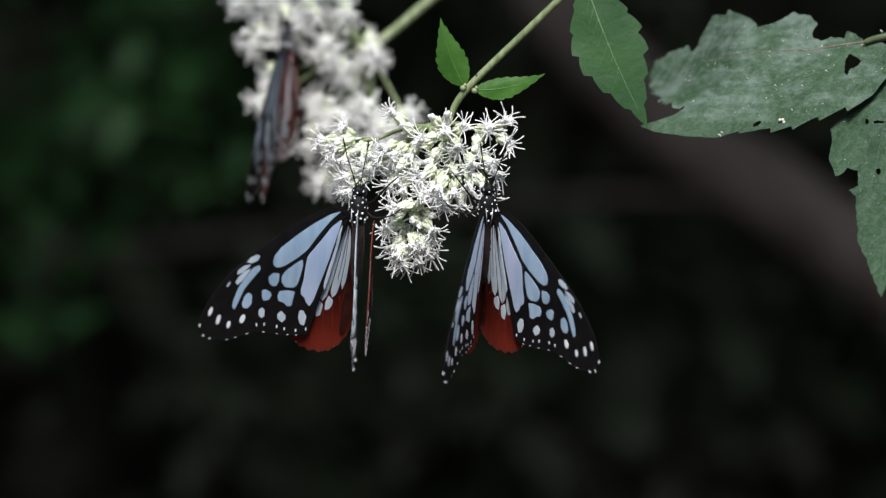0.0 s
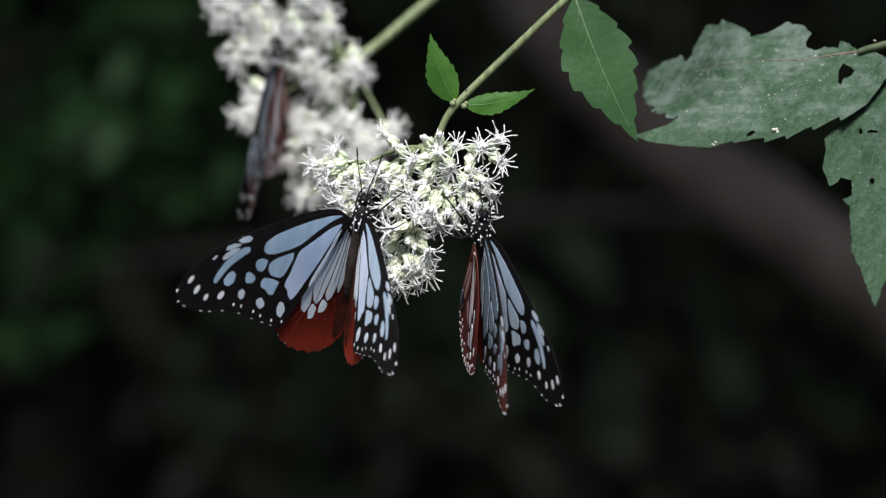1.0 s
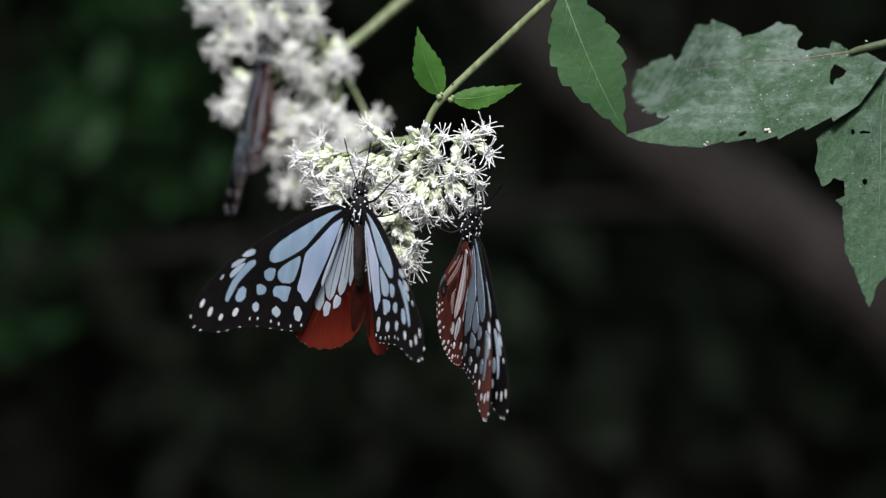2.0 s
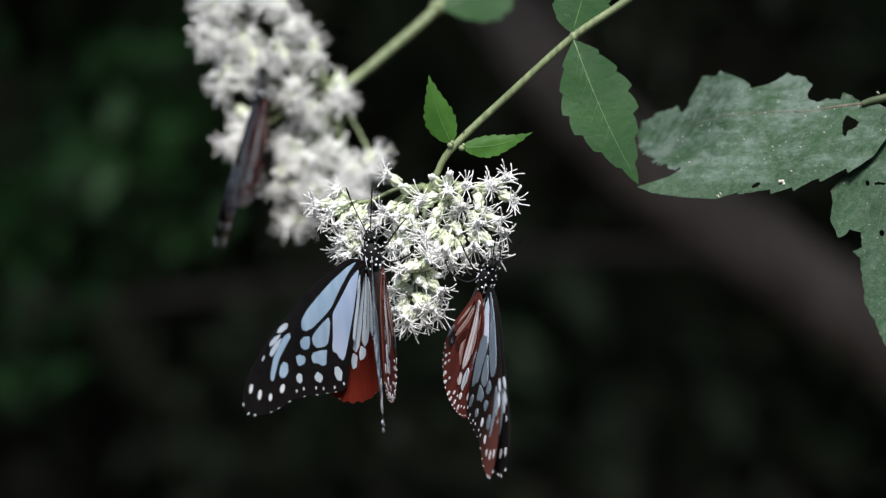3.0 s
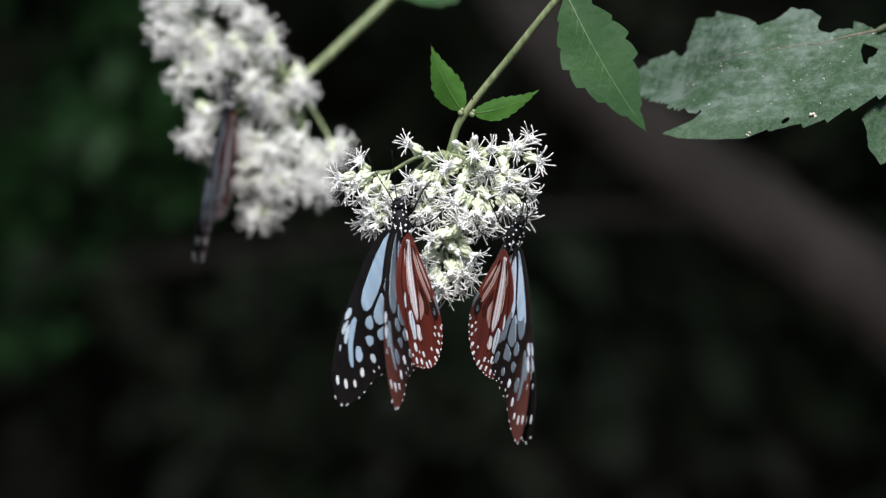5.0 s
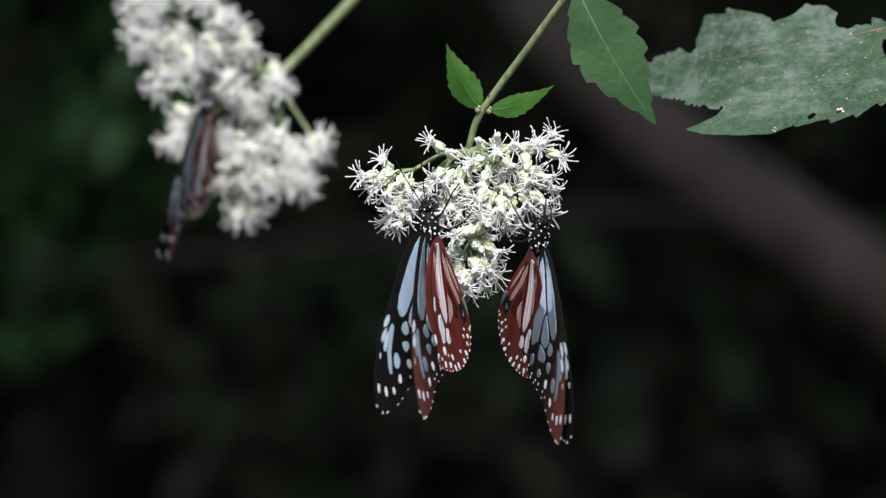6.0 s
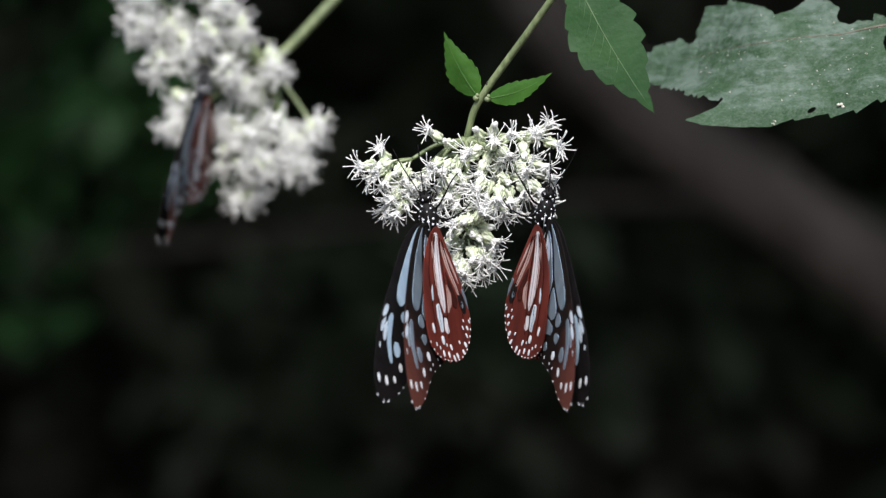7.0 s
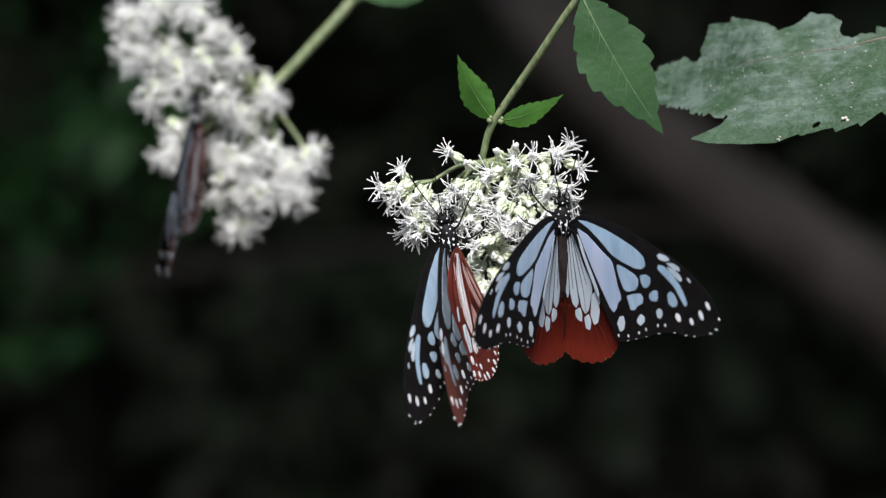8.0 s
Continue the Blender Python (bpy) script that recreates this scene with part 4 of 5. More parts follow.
    for k, way in enumerate((((3.2, 3.0), (5.4, 9.6), (6.9, 16.0), (7.6, 22.0)), ((4.2, 2.6), (6.7, 8.4), (8.2, 14.4), (8.8, 19.4)), ((1.6, 5.0), (1.2, 10.6), (-0.6, 16.0), (-2.2, 19.6)), ((3.6, 16.4), (4.2, 20.0), (5.0, 23.0)), ((10.4, 20.6), (10.9, 23.6), (10.6, 27.0)))):
        vein("fine_vein%d" % k, -0.215, 0.085, vein_rust, *way)
    down("a", (2.7, 2.6), (4.3, 2.2), (5.9, 5.2), (7.3, 9.8), (8.4, 14.6), (9.1, 18.0), (8.6, 20.7), (7.6, 23.2), (6.5, 21.8), (5.9, 18.4), (5.5, 15.3), (4.7, 10.9), (3.6, 6.3), white=under_white)
    down("ray", (6.4, 3.8), (7.7, 7.2), (9.0, 11.6), (9.8, 15.6), (9.4, 16.0), (8.4, 11.8), (7.2, 7.6), white=under_rose)
    down("dusk", (2.6, 12.5), (2.9, 16.2), (1.6, 19.0), (2.2, 22.2), (0.2, 23.2), (-1.1, 21.4), (0.4, 17.2), white=under_dusk)
    down("b", (6.8, 24.6), (8.6, 24.0), (9.0, 26.2), (8.6, 27.7), (7.6, 28.6), (6.4, 28.2), white=under_white)
    down("c", (9.2, 24.0), (10.0, 20.0), (11.5, 20.2), (12.0, 23.4), (11.4, 25.6), (11.2, 27.5), (9.8, 27.6), white=wing_pale)
    down("d", (3.5, 15.9), (4.3, 19.3), (5.6, 23.7), (2.7, 21.6), (2.1, 19.2), white=under_rose)
    down("e", (2.2, 4.2), (2.4, 6.4), (1.6, 11.9), (-0.1, 16.4), (-1.7, 19.8), (-2.9, 20.2), (-1.9, 16.6), (0.0, 11.0), (1.3, 6.0), white=under_rose)
    down("f", (0.3, 6.6), (-0.4, 10.1), (-2.4, 15.3), (-3.4, 17.4), (-2.9, 14.6), (-1.0, 9.2), white=under_rose)
    down("g", (11.4, 14.8), (12.6, 16.6), (13.1, 18.8), (12.4, 18.6), white=wing_pale)
    down("h", (-5.0, 18.6), (-4.1, 19.0), (-5.4, 22.8), (-6.2, 24.6), (-6.1, 21.6), white=wing_grey)
    down("scent", *ell(-3.2, 22.2, 3.2, 1.5, 106), white=body_black)
    down("scent_dot", *ell(-3.0, 22.7, 1.0, 0.7, 105), white=wing_grey)
    for k, (u, v, a, b, turn) in enumerate(((15.2, 25.6, 1.5, 0.62, 95), (10.9, 29.6, 1.35, 0.85, 100), (6.9, 32.2, 1.0, 0.5, 110), (4.1, 35.0, 1.0, 0.55, 115), (8.8, 33.8, 0.95, 0.5, 100), (6.1, 35.2, 1.0, 0.45, 105), (11.6, 33.0, 1.0, 0.55, 95),
                                               (14.9, 29.9, 0.6, 0.3, 95), (0.2, 34.7, 0.95, 0.55, 120), (-1.5, 33.0, 1.0, 0.6, 125), (1.7, 31.8, 0.6, 0.4, 115), (-3.0, 30.9, 0.85, 0.42, 120), (-3.9, 29.0, 0.8, 0.5, 120), (-1.5, 28.5, 0.75, 0.3, 115), (-2.4, 26.8, 0.5, 0.3, 115), (-5.6, 27.6, 0.65, 0.35, 110),
                                               (13.2, 31.2, 0.5, 0.25, 95), (9.2, 31.2, 0.5, 0.28, 105))):
        down("spot%d" % k, *ell(u, v, a * 0.9, b * 0.86, turn))
    # short white dashes on the scalloped rim
    rim = spline(HIND[6:16], 6)
    middle = Vector((6.0, 24.0))
    for k in range(16):
        p = rim[int((k + 0.5) / 16 * (len(rim) - 1))]
        inward = (middle - p).normalized()
        q = p + inward * 0.2
        down("rim%d" % k, *ell(q.x, q.y, 0.3, 0.15, math.degrees(math.atan2(inward.y, inward.x)) + 90))
    return wing


def butterfly(label, open_side=1):
    fly = new("butterfly")

    def thorax():
        bm = bmesh.new()
        ball_into(bm, (0, 0.1 * MM, 1.3 * MM), (2.5 * MM, 2.5 * MM, 4.3 * MM), 16, 12)
        for v in bm.verts:
            v.co += Vector(noise.noise_vector(v.co * 900)) * 0.00012
        return bm
    part_of("thorax", cached("thorax", thorax), body_black, fly, "black furry thorax")

    def head():
        bm = bmesh.new()
        ball_into(bm, (0, 0.2 * MM, 6.6 * MM), (1.6 * MM, 1.5 * MM, 1.5 * MM), 14, 10)
        for s in (-1, 1):
            tube_into(bm, [(s * 0.5 * MM, 0.8 * MM, 6.8 * MM), (s * 0.6 * MM, 1.0 * MM, 7.8 * MM), (s * 0.5 * MM, 0.6 * MM, 8.4 * MM)], [0.45 * MM, 0.4 * MM, 0.15 * MM], 6)
        return bm
    part_of("head", cached("head", head), body_black, fly)

    def eye(s):
        bm = bmesh.new()
        ball_into(bm, (s * 1.35 * MM, 0.3 * MM, 6.4 * MM), (0.75 * MM, 0.85 * MM, 0.95 * MM), 12, 9)
        return bm
    for s in (-1, 1):
        part_of("eye", cached("eye%d" % s, lambda: eye(s)), eye_black, fly, "glossy dark eye")

    def abdomen():
        bm = bmesh.new()
        rings = [(-1.5, 1.5), (-3, 1.75), (-6, 1.95), (-9, 2.0), (-12, 1.9), (-15, 1.7), (-18, 1.35), (-20.5, 0.8), (-21.5, 0.2)]
        zs = spline([(z, w) for z, w in rings], 4)
        tube_into(bm, [(0, 0.4 * MM + 0.0012 * (p[0] / -21) ** 2, p[0] * MM) for p in zs], [(p[1] + 0.07 * math.sin(p[0] * 3.1)) * MM for p in zs], 14)
        return bm
    part_of("abdomen", cached("abdomen", abdomen), body_brown, fly, "brown ringed abdomen")

    def white_dots():
        bm = bmesh.new()
        r = random.Random(2)
        centres = []
        for _ in range(400):
            a, h = r.uniform(0, 6.283), r.uniform(-0.75, 0.95)
            w = math.sqrt(1 - h * h)
            p = Vector((2.5 * w * math.cos(a), 0.1 + 2.5 * w * math.sin(a), 1.3 + 4.3 * h))
            if all((p - q).length > 1.25 for q in centres):
                centres.append(p)
                size = r.uniform(0.17, 0.36) * (1.15 if h < 0 else 0.9)
                ball_into(bm, p * MM, (size * MM,) * 3, 7, 5)
        for a, h in ((0.4, 0.5), (1.6, 0.7), (2.7, 0.5), (-0.5, 0.4), (-1.57, 0.2), (-2.6, 0.4), (-1.0, 0.8), (-2.1, 0.8)):
            w = math.sqrt(1 - h * h)
            ball_into(bm, ((1.6 * w * math.cos(a)) * MM, (0.2 + 1.5 * w * math.sin(a)) * MM, (6.1 + 1.4 * h) * MM), (0.24 * MM,) * 3, 6, 5)
        for s in (-1, 1):
            tube_into(bm, [(s * 0.9 * MM, -2.35 * MM, 2.2 * MM), (s * 0.75 * MM, -2.6 * MM, 0.2 * MM), (s * 0.5 * MM, -2.1 * MM, -2.4 * MM)], [0.05 * MM, 0.11 * MM, 0.05 * MM], 5)
        return bm
    part_of("white_dots", cached("white_dots", white_dots), wing_white, fly, "white dots on head and thorax")["kind"] = "stuff"

    def antenna(s):
        bm = bmesh.new()
        pts = spline([(s * 0.5 * MM, -0.6 * MM, 7.4 * MM), (s * 1.2 * MM, -1.9 * MM, 11 * MM), (s * 2.5 * MM, -3.4 * MM, 16 * MM), (s * 3.6 * MM, -4.6 * MM, 21.5 * MM)], 6)
        tube_into(bm, pts, [0.16 * MM] * (len(pts) - 5) + [0.16 * MM, 0.22 * MM, 0.24 * MM, 0.2 * MM, 0.08 * MM], 6)
        return bm
    for s in (-1, 1):
        part_of("antenna", cached("antenna%d" % s, lambda: antenna(s)), body_black, fly, "thin black antenna")

    def leg(s, k):
        bm = bmesh.new()
        z0 = 3.2 - 2.0 * k
        knee = (s * (4.4 + 0.8 * k), -0.6, z0 + 1.6 - 2.6 * k)
        foot = (s * (8.0 + 1.4 * k), 0.4, z0 + 6.2 - 6.0 * k)
        toe = (s * (9.6 + 1.6 * k), 2.6, z0 + 8.0 - 6.2 * k)
        if s != open_side:
            knee, foot, toe = (s * 2.6, 2.2, z0 + 1.0 - k), (s * 2.9, 5.0, z0 + 3.4 - 2 * k), (s * 2.4, 7.0, z0 + 4.4 - 2 * k)
        pts = spline([Vector(p) * MM for p in ((s * 1.8, 0.8, z0), knee, foot, toe)], 5)
        tube_into(bm, pts, [0.30 * MM - 0.14 * MM * i / len(pts) for i in range(len(pts))], 6)
        return bm
    for s in (-1, 1):
        for k in (0, 1):
            part_of("leg", cached("leg%d_%d_%d" % (s, k, open_side), lambda: leg(s, k)), body_black, fly, "thin black leg")

    def tongue():
        bm = bmesh.new()
        tube_into(bm, spline([Vector(p) * MM for p in ((0, 1.4, 6.8), (0.4, 3.6, 8.2), (0.6, 6.2, 7.6), (0.5, 8.0, 5.4))], 5), 0.16 * MM, 5)
        return bm
    part_of("proboscis", cached("tongue", tongue), body_black, fly)
    wings = {}
    for s, n in ((-1, "L"), (1, "R")):
        wings["F" + n] = fore_wing(fly, s)
        wings["H" + n] = hind_wing(fly, s)
    tagged(fly, label, "butterfly", "butterflies on the flowers")
    return fly, wings


def wing_pose(side, opening, sweep=0.0, drop=0.0, root=0.8):
    """Pose of a wing on its body. opening: degrees from folded over the back (0) to flat (90)."""
    return pose(0, 0, 0, 0, 0, side * (opening - 90)) @ pose(side * root * MM, 0, 0, 90) @ pose(0, 0, -drop * MM, 0, 0, -side * sweep)


def body_pose(x, y, z, pitch, yaw, roll):
    return Matrix.Translation((x, y, z)) @ pose(0, 0, 0, 0, roll, 0) @ pose(0, 0, 0, pitch) @ pose(0, 0, 0, 0, 0, yaw)


# ---------------------------------------------------------------- the blurred flowers behind
BACK = 0.17


def far_branch():
    origin = at(525, 181, BACK)
    branch = new("flowering_branch")
    branch.location = origin
    bm = bmesh.new()
    pts = spline([at(x, y, BACK) + Vector((0, b * MM, 0)) - origin for x, y, b in ((820, -190, 20), (745, -40, 10), (690, 42, 5), (610, 115, 2), (525, 181, 0), (470, 165, 2), (400, 130, 4), (340, 70, 6))], 6)
    tube_into(bm, pts, [0.0019 - 0.0009 * i / len(pts) for i in range(len(pts))], 10)
    pts = spline([at(x, y, BACK) - origin for x, y in ((528, 180), (518, 235), (516, 285), (500, 330))], 6)
    tube_into(bm, pts, 0.0011, 8)
    ball_into(bm, at(690, 42, BACK) + Vector((0, 0.005, 0)) - origin, (0.0026, 0.0022, 0.0024), 12, 8)
    part("stem", bm, stalk_green, branch, "pale green stem")
    b = at(690, 42, BACK) - origin
    leaf("leaf", branch, b + Vector((0.001, 0.004, 0)), at(850, -85, BACK) + Vector((0, 0.01, 0)) - origin, 0.024, leaf_mid, 8, 0.0011, 0.4, 0.1, 0.1, 0, -0.004, "broad green leaf")
    upper = ((298, 42, 36, 29, -5, 9), (360, 21, 39, 26, 0, 9), (412, 31, 31, 31, -2, 8), (287, 104, 31, 23, -4, 7), (339, 109, 34, 31, 1, 9), (319, 172, 39, 29, -1, 10), (371, 156, 31, 31, -3, 8), (412, 120, 26, 21, -5, 5), (467, 130, 20, 23, 0, 5), (438, 78, 23, 26, -2, 5), (433, 198, 26, 23, -4, 6), (464, 229, 23, 21, 1, 5))
    lower = ((519, 201, 21, 23, -1, 5), (347, 250, 21, 21, -3, 4), (332, 292, 23, 23, -5, 5), (431, 297, 31, 26, 0, 8), (423, 349, 39, 29, -2, 9), (459, 323, 23, 23, -4, 5), (514, 297, 23, 21, 1, 5), (537, 339, 29, 26, -1, 7), (579, 318, 23, 21, -3, 5), (480, 370, 29, 26, -5, 7), (449, 417, 34, 29, 0, 8), (542, 385, 26, 23, -2, 5))
    sprays(branch, origin, at(500, 190, BACK) + Vector((0, 0.006, 0)), [(x, y, back + 2, fill(x, y, rx * 0.7, ry * 0.75, n, 60 + k)) for k, (x, y, rx, ry, back, n) in enumerate(upper + lower)], 8, BACK, 1.15)
    return tagged(branch, "white-flowered branch behind, stem pale green", "flower"), origin


def bush_canes():
    """The rooted canes from which the flowering branches and the sprig arch into view."""
    bush = new("flower_bush")
    bush.location = (0.46, 0.28, 0)
    o = bush.location
    ends = (at(1330, -262) + Vector((0, -0.016, 0)), at(820, -192, BACK) + Vector((0, 0.02, 0)), Vector((0.178, 0.02, 1.563)))
    for k, end in enumerate(ends):
        bm = bmesh.new()
        foot = Vector((0.44 + 0.05 * k, 0.26 + 0.03 * k, -0.03))
        top = Vector((0.36 + 0.03 * k, 0.18 + 0.06 * k, 1.5 + 0.12 * (k < 2)))
        over = end.lerp(top, 0.45) + Vector((0, 0, 0.10 if k < 2 else 0.03))
        pts = spline([p - o for p in (foot, foot.lerp(top, 0.5) + Vector((0.05, 0, 0)), top, over, end)], 10)
        tube_into(bm, pts, [0.0045 - 0.0031 * i / len(pts) for i in range(len(pts))], 10)
        part("cane", bm, stalk_green, bush)
    return tagged(bush, "tall green canes rooted beside the path", "bush")


bush_canes()
near_branch, near_head, hanging_leaf, NEAR_AT = flowering_branch()
sprig, SPRIG_AT = chewed_sprig()
back_branch, BACK_AT = far_branch()
left_fly, left_wings = butterfly("blue-black butterfly with chestnut hindwings feeding on white flowers")
right_fly, right_wings = butterfly("blue-black butterfly opening its wings below white flowers", -1)
back_fly, back_wings = butterfly("dark butterfly with folded wings on the rear flowers")
back_fly.scale = (0.96, 0.96, 0.96)


# ---------------------------------------------------------------- what moves
def motions():
    BRANCH = [
        (0, -0.0018, -0.0006, -1, 0),
        (0.5, -0.001, -0.0004, -1, 0),
        (1, -0.0016, -0.0011, -1, 0),
        (1.2, -0.0015, -0.0029, -0.8667, 0),
        (2.3, -0.0018, -0.0006, -0.1333, 0),
        (2.5, -0.0014, -0.0012, 0, 0),
        (3, -0.0012, -0.0013, 0, 0),
        (3.5, 0, 0, 0, 0),
        (4, 0.0011, -0.0013, -1.5, -3),
        (4.5, 0.0007, -0.0019, -5, -7),
        (5.8, 0.0049, -0.0029, -8.0333, -12.6333),
        (6, 0.0044, -0.0025, -8.5, -13.5),
        (6.5, 0.0048, -0.0026, -8.6667, -13.6667),
        (7, 0.0044, -0.0024, -8.8333, -13.8333),
        (7.3, 0.0044, -0.0024, -8.9333, -13.9333),
        (7.5, 0.005, -0.0024, -9, -14),
        (7.7, 0.0059, -0.0021, -9.2, -15.6),
        (8, 0.0068, -0.0022, -9.5, -18),
    ]
    HEAD = [
        (0, -0.0054, -0.0003, 2.2),
        (0.5, -0.0038, -0.0004, 1.4),
        (1, -0.0046, -0.0023, 0.6),
        (1.2, -0.005, -0.0029, 0.48),
        (2.3, -0.0049, -0.0015, -0.18),
        (2.5, -0.0032, -0.0019, -0.3),
        (3, -0.0027, -0.0018, -0.15),
        (3.5, 0, 0, 0),
        (4, 0.002, -0.0015, -1.2),
        (4.5, 0.0012, -0.0019, -3),
        (5.8, 0.007, -0.0043, -4.3),
        (6, 0.0067, -0.003, -4.5),
        (6.5, 0.0077, -0.0029, -4.625),
        (7, 0.0065, -0.0033, -4.75),
        (7.3, 0.0066, -0.0032, -4.825),
        (7.5, 0.0075, -0.003, -4.875),
        (7.7, 0.0096, -0.003, -4.925),
        (8, 0.0107, -0.0029, -5),
    ]
    TORN = [
        (0, -0.0072, 0.0003, 0.90, 30.69),
        (0.5, -0.0058, -0.0006, 0.90, 30.69),
        (1, -0.0059, 0.0013, 0.90, 30.69),
        (1.2, -0.0059, -0.0005, 0.90, 30.69),
        (2.3, -0.0043, -0.0002, 1.46, 29.80),
        (2.5, -0.0053, 0.0003, 2.09, 30.19),
        (3, -0.0032, -0.0015, 0.96, 27.95),
        (3.5, 0.0000, -0.0000, 0.00, 25.58),
        (4, 0.0028, 0.0019, -1.18, 23.04),
        (4.5, 0.0028, 0.0053, -3.35, 23.30),
        (5.8, 0.0101, 0.0069, -4.67, 14.73),
        (6, 0.0101, 0.0069, -4.67, 14.73),
        (6.5, 0.0103, 0.0065, -4.72, 14.19),
        (7, 0.0106, 0.0051, -2.93, 14.08),
        (7.3, 0.0105, 0.0055, -3.46, 14.28),
        (7.5, 0.0103, 0.0059, -3.98, 14.48),
        (7.7, 0.0104, 0.0066, -4.31, 14.64),
        (8, 0.0105, 0.0076, -4.80, 14.89),
    ]
    FAR = [
        (0, 0.0102, -0.0003, 0),
        (0.5, 0.0076, 0.0003, 0),
        (1, 0.0084, -0.0005, 0),
        (1.2, 0.0084, -0.0024, 0),
        (2.3, 0.0071, 0.0005, 0),
        (2.5, 0.0075, -0.0001, 0),
        (3, 0.0052, 0.0034, 0),
        (3.5, 0, 0, 0),
        (4, -0.0045, -0.0008, -0.75),
        (4.5, -0.0039, -0.0047, -1.5),
        (5.8, -0.0158, -0.0051, -5.4),
        (6, -0.0168, -0.0049, -6),
        (6.5, -0.0175, -0.0044, -6.25),
        (7, -0.0171, -0.0038, -6.5),
        (7.3, -0.0171, -0.0038, -6.65),
        (7.5, -0.0178, -0.0048, -6.75),
        (7.7, -0.0188, -0.0057, -6.85),
        (8, -0.0202, -0.0054, -7),
    ]
    LEFT_FLY = [
        (0, -0.0341, 1.4929, 14.8, -19.0, 3.8, 23.5, 22.2, -2.3, 0.2, -2.5, -16.0, -7.5, 1.2, 4.5),
        (0.5, -0.0333, 1.4947, 16.5, -16.2, 6.3, 31.9, 32.0, -11.0, -12.6, -2.3, -16.1, -6.3, 1.2, 1.4),
        (1, -0.0308, 1.4943, 18.0, -13.4, 12.3, 32.2, 31.7, -8.6, -6.8, 1.0, -16.4, -2.4, 1.2, 0.9),
        (1.2, -0.0299, 1.4959, 22.5, -11.3, 10.4, 37.5, 41.4, -13.3, -13.8, 1.3, -15.7, -4.7, 1.2, 0.7),
        (2.5, -0.0267, 1.4948, 15.4, -17.5, -1.1, 26.6, 27.3, -0.7, 1.9, -3.8, -9.7, -1.4, 1.2, 3.2),
        (3, -0.0263, 1.4950, 15.8, -19.8, -5.1, 20.6, 19.6, 0.1, 5.0, -5.6, -7.5, -3.4, 1.2, 3.2),
        (3.5, -0.0231, 1.4973, 10.2, -20.3, -4.5, 13.6, 14.1, 6.9, 11.2, -7.5, -3.5, -4.3, 0.7, 3.1),
        (4, -0.0203, 1.4948, 8.2, -21.2, -8.3, 11.4, 11.6, 9.4, 14.7, -9.6, -2.1, -5.2, 0.3, 3.1),
        (4.5, -0.0199, 1.4942, 5.3, -22.2, -11.3, 9.5, 9.1, 11.9, 17.1, -9.9, -1.1, -6.1, 0.1, 3.1),
        (6, -0.0129, 1.4924, 12.1, -21.5, -12.5, 5.4, 6.1, 9.8, 14.4, -9.1, -5.0, -8.4, 0.0, 3.1),
        (6.5, -0.0118, 1.4920, 11.6, -21.3, -13.7, 4.0, 5.7, 9.5, 14.0, -8.8, -4.7, -9.0, 0.0, 3.1),
        (7, -0.0128, 1.4917, 8.6, -22.6, -12.9, 4.5, 4.1, 11.9, 16.9, -6.5, -5.0, -9.5, 0.0, 3.1),
        (7.3, -0.0127, 1.4896, 6.9, -22.3, -16.4, 4.6, 5.4, 11.3, 16.2, -10.2, -4.2, -9.7, 0.0, 3.1),
        (7.5, -0.0122, 1.4920, 7.7, -22.2, -15.9, 3.9, 4.8, 11.7, 16.1, -11.3, -6.1, -9.8, 0.0, 3.1),
        (7.7, -0.0088, 1.4934, 9.5, -22.2, -15.9, 4.8, 4.5, 9.9, 14.9, -10.6, -5.0, -9.9, 0.0, 3.1),
        (8, -0.0088, 1.4923, 10.1, -21.4, -17.1, 5.2, 6.8, 9.5, 14.3, -10.6, -4.9, -10.0, 0.0, 3.1),
    ]
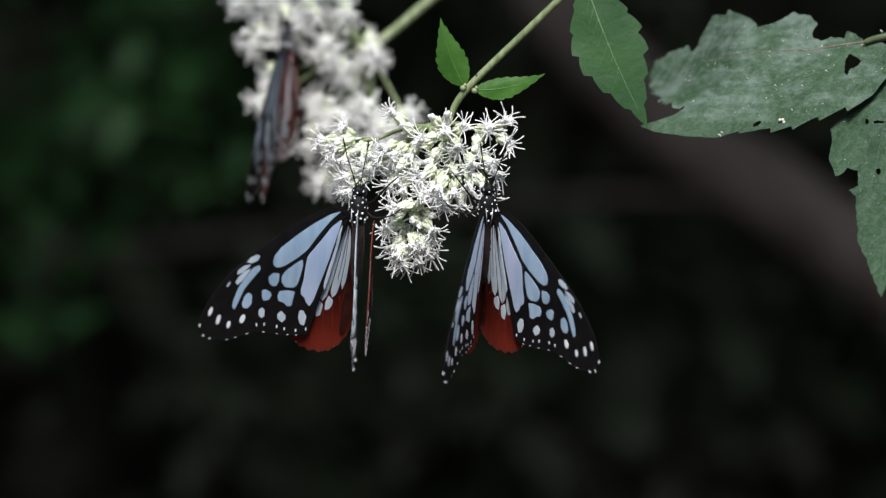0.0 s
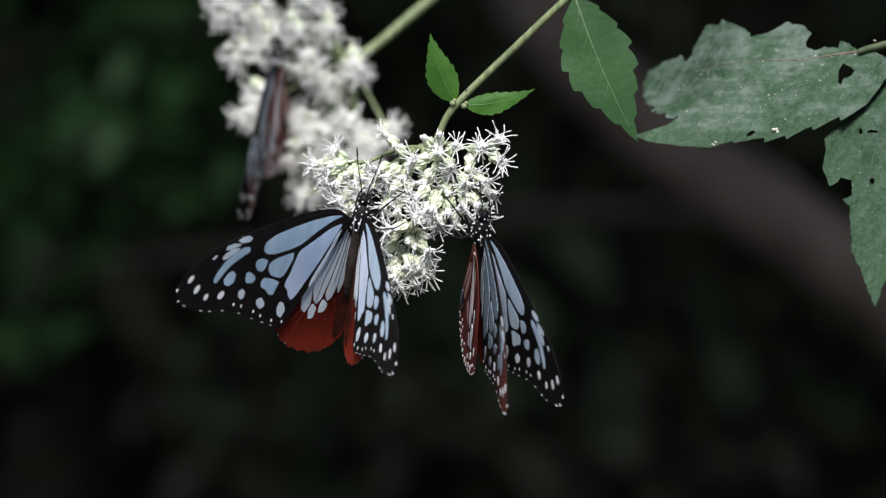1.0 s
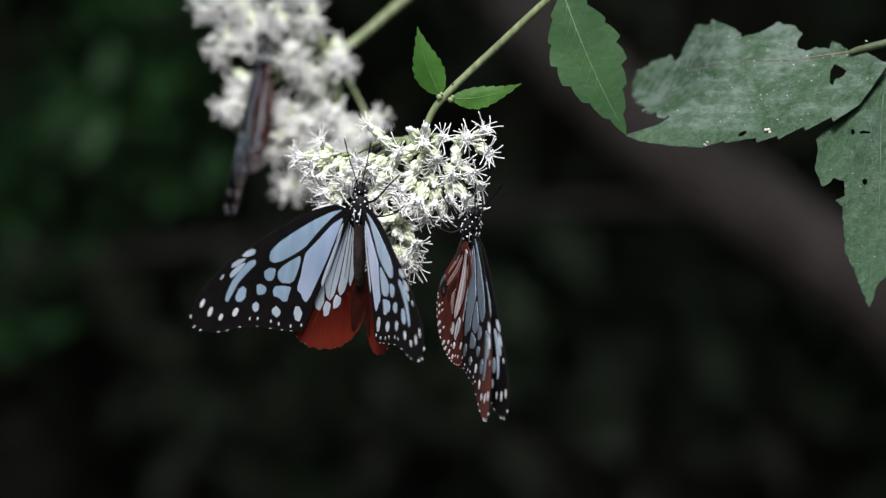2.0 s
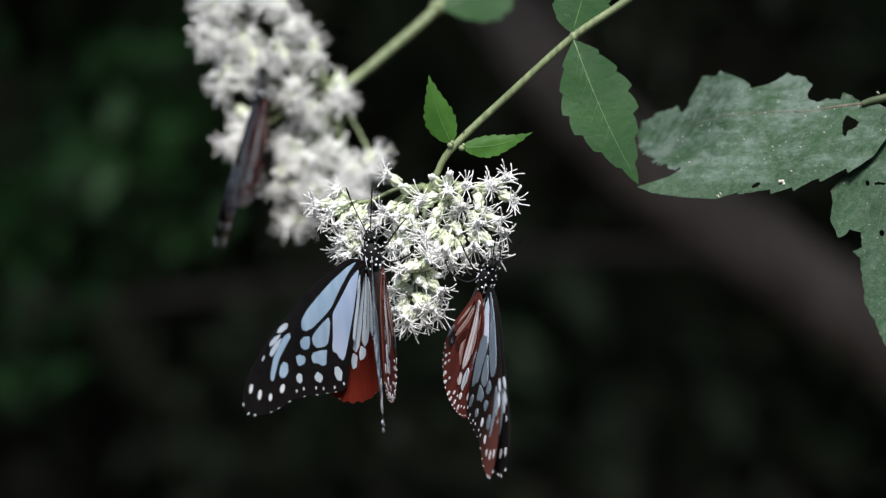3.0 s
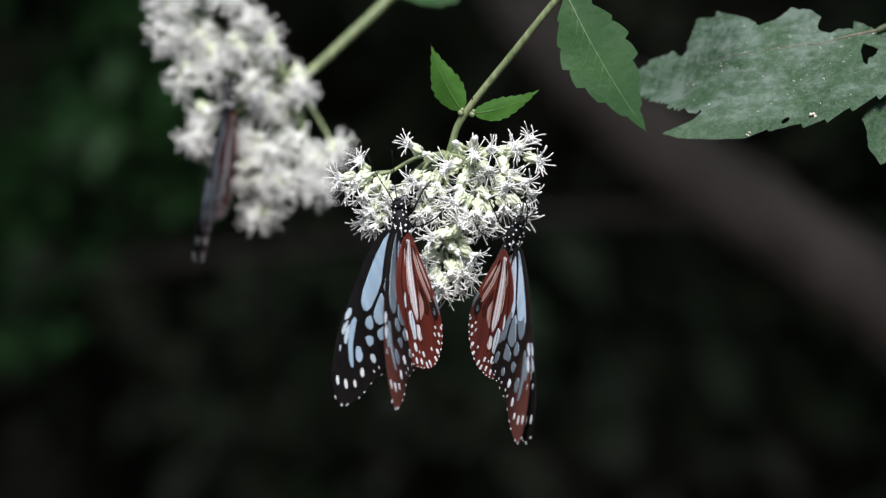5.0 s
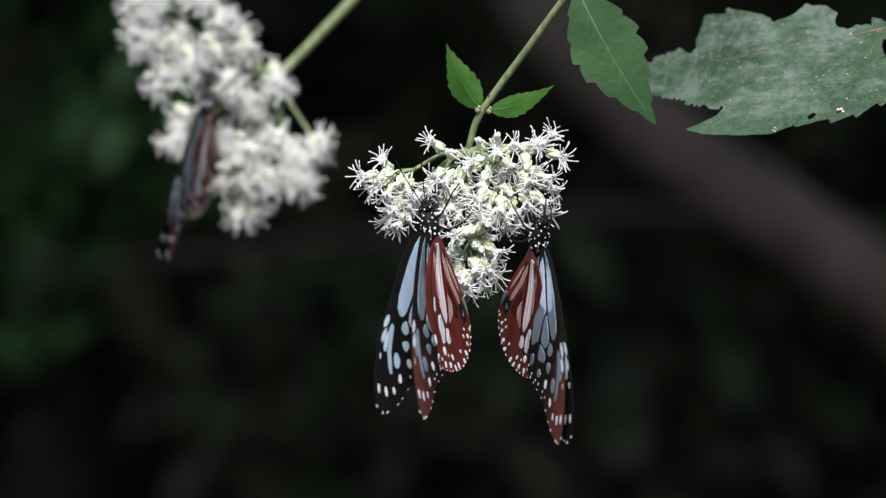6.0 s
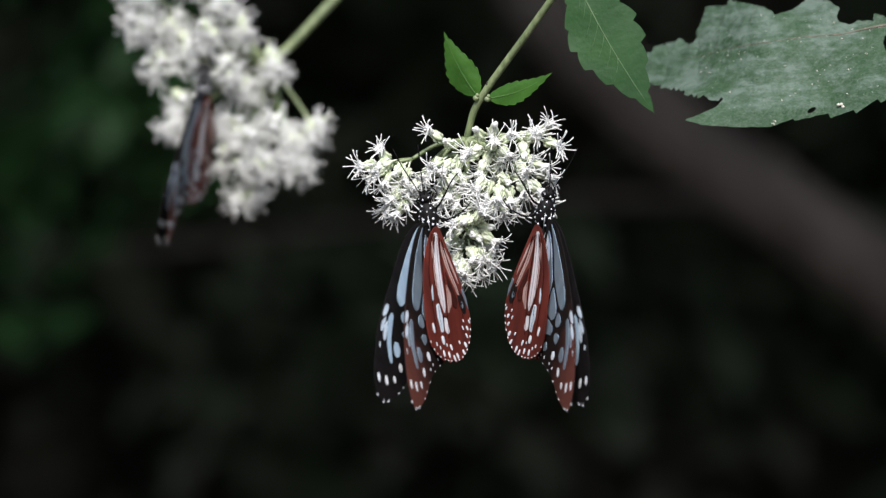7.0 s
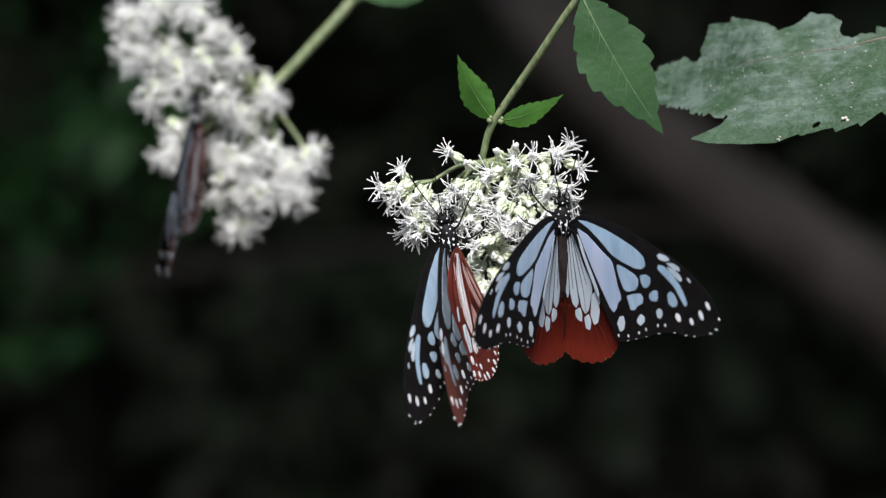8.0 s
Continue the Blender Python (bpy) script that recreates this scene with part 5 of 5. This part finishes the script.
    RIGHT_FLY = [
        (0, -0.0003, 1.4935, 20.9, 11.4, 2.3, 21.5, 21.5, 0.8, -1.3, 2.9, -7.2, 0.0, 0.8, 0.7),
        (0.5, 0.0022, 1.4944, 30.6, 11.3, -4.2, 42.3, 37.9, -16.4, -20.7, 3.0, -7.4, -8.5, 0.8, 0.7),
        (1, 0.0009, 1.4910, 35.9, 17.8, 6.8, 6.1, 7.9, -12.7, -14.6, -0.2, -5.3, -7.6, 0.8, 2.2),
        (1.2, 0.0001, 1.4923, 35.1, 19.7, 11.4, 2.8, 4.9, -14.2, -16.9, -2.0, -4.1, -6.5, 0.8, 2.1),
        (2.5, 0.0025, 1.4894, 42.1, 18.6, 16.1, 2.4, 0.2, -12.2, -13.9, -9.6, 0.5, -3.3, 0.1, 1.6),
        (3, 0.0031, 1.4894, 40.0, 20.1, 20.1, 1.6, 0.8, -11.3, -13.3, -9.2, -1.7, -2.3, 0.1, 2.1),
        (3.5, 0.0053, 1.4909, 40.3, 21.5, 23.9, 0.9, 0.3, -10.2, -12.2, -9.2, -5.1, -1.5, 0.1, 2.6),
        (4, 0.0089, 1.4903, 41.9, 22.6, 23.6, 0.6, 0.6, -8.7, -11.5, -9.2, -9.6, -0.9, 0.1, 3.1),
        (4.5, 0.0091, 1.4912, 40.0, 22.7, 23.5, 0.9, 0.6, -7.0, -8.1, -9.0, -12.9, -0.5, 0.1, 3.1),
        (6, 0.0150, 1.4898, 39.2, 21.2, 15.9, 1.4, 0.6, -6.0, -7.4, -13.1, -4.7, 0.3, 0.1, 3.1),
        (6.5, 0.0163, 1.4895, 33.2, 20.7, 18.0, 0.6, 0.7, 0.7, -0.7, -10.9, -3.1, 0.4, 0.1, 3.1),
        (7, 0.0170, 1.4930, 18.6, 19.0, 11.1, 0.6, 2.8, 10.5, 7.3, -6.6, -0.7, 0.4, 0.8, 3.1),
        (7.3, 0.0168, 1.4936, 8.6, 15.3, 4.0, 14.0, 11.4, 9.3, 7.7, 8.8, 6.1, 0.3, 0.8, 3.3),
        (7.5, 0.0172, 1.4965, 8.9, 13.8, 4.0, 16.3, 17.5, 5.1, 3.1, 7.7, -0.7, 0.3, 0.8, 3.2),
        (7.7, 0.0195, 1.4985, 12.5, 11.0, 1.0, 25.4, 23.6, -3.3, -3.8, 8.8, -1.8, 1.7, 0.8, 0.7),
        (8, 0.0203, 1.4970, 17.1, 9.7, -1.3, 33.9, 32.3, -11.5, -10.7, 10.0, 3.0, -0.1, 0.8, 0.7),
    ]

    def swung(anchor, dx, dz, roll=0.0, yaw=0.0):
        return Matrix.Translation(anchor + Vector((dx, 0, dz))) @ pose(0, 0, 0, 0, roll, 0) @ pose(0, 0, 0, 0, 0, yaw)

    branch = [(t, swung(NEAR_AT, dx, dz, roll, yaw)) for t, dx, dz, roll, yaw in BRANCH]
    walk(near_branch, branch)
    middle = at(710, 306)
    head_rows = []
    spins = {0: -17, 0.5: -17, 1: -17, 1.2: -17, 2.3: -15, 2.5: -14, 3: -7}
    for (t, dx, dz, roll), (_, b) in zip(HEAD, branch):
        own = swung(middle, dx, dz, roll, spins.get(t, 0)) @ Matrix.Translation(NEAR_AT - middle)
        head_rows.append((t, b.inverted() @ own))
    walk(near_head, head_rows)
    # the broad leaf hangs from its node and turns less than the branch
    node = at(968, 76) + Vector((0, -0.0075, 0)) - NEAR_AT
    rest = hanging_leaf.matrix_basis.copy()
    tilts = {0: 1, 0.5: 1, 1: 0.8, 1.2: 0.8, 2.3: 0, 2.5: 0, 3: 0, 3.5: 0, 4: -2.5, 4.5: -5, 5.8: -6, 6: -6, 6.5: -6, 7: -6.2, 7.3: -6.2, 7.5: -6.3, 7.7: -6.3, 8: -6.4}
    walk(hanging_leaf, [(t, b.inverted() @ Matrix.Translation(b @ node) @ pose(0, 0, 0, 0, tilts[t], 0) @ Matrix.Translation(-node) @ rest) for t, b in branch])
    walk(sprig, [(t, swung(SPRIG_AT, dx, dz, roll, -yaw)) for t, dx, dz, roll, yaw in TORN])
    far = [(t, swung(BACK_AT, dx, dz, roll)) for t, dx, dz, roll in FAR]
    walk(back_branch, far)
    perch = at(396, 224, BACK) + Vector((0, -0.016, 0))
    rolls = {0: 1, 0.5: 2, 1: 3, 1.2: 3, 2.3: 6, 2.5: 7, 3: 9, 3.5: 8, 4: 6, 4.5: 7, 5.8: 10, 6: 11, 6.5: 11, 7: 11, 7.3: 11, 7.5: 11, 7.7: 11, 8: 11}
    lifts = {0: 6.5, 0.5: 6, 1: 5.5, 1.2: 5, 2.3: 4.5, 2.5: 4.5, 3: 5, 3.5: 3.5, 4: 2, 4.5: 1.5}
    shifts = {0: -4.2, 0.5: -3, 1: -2, 1.2: -1.6, 2.3: -1, 2.5: -1, 3: -2.4, 3.5: -1.2, 7.5: -1, 7.7: -1, 8: -1}
    turns = {0: -7, 0.5: -6, 1: -6, 1.2: -6, 2.3: -6, 2.5: -6, 3: -5, 3.5: -5, 4: -4, 4.5: -4, 5.8: -7, 6: -9, 6.5: -11, 7: -9, 7.3: -9, 7.5: -8, 7.7: -7, 8: -6}
    walk(back_fly, [(t, m @ Matrix.Translation(BACK_AT).inverted() @ body_pose(*(perch + Vector((shifts.get(t, 0) * MM, 0, lifts.get(t, 0) * MM))), 29, turns[t], rolls[t])) for t, m in far])
    for n, side in (("L", -1), ("R", 1)):
        for w, sweep, drop, shut in (("F", 4, 0, 0), ("H", -4, 0.7, 0) if n == "L" else ("H", -4, 3, -9)):
            first = 4 if n == "L" else 1
            walk(back_wings[w + n], [(t, wing_pose(side, shut + opening, sweep, drop)) for t, opening in ((0, first), (1.0, first * 0.6), (2.5, 0.5 if n == "L" else 2.5), (8, 0.5 if n == "L" else 2.5))])
    for fly, wings, rows, near_side in ((left_fly, left_wings, LEFT_FLY, "R"), (right_fly, right_wings, RIGHT_FLY, "L")):
        walk(fly, [(t, body_pose(x, -0.021, z, pitch, yaw, roll)) for t, x, z, pitch, yaw, roll, *_ in rows])
        for n, side, opening, sweep in (("L", -1, 6, 8), ("R", 1, 7, 9)):
            near = n == near_side
            walk(wings["F" + n], [(r[0], wing_pose(side, r[opening], r[sweep], 0, 0.8 if near else 1.2)) for r in rows])
            walk(wings["H" + n], [(r[0], wing_pose(side, r[opening] + r[10 if near else 13], r[11 if near else 12], r[14] if near else 0.7, 0.8 if near else 1.2)) for r in rows])


motions()
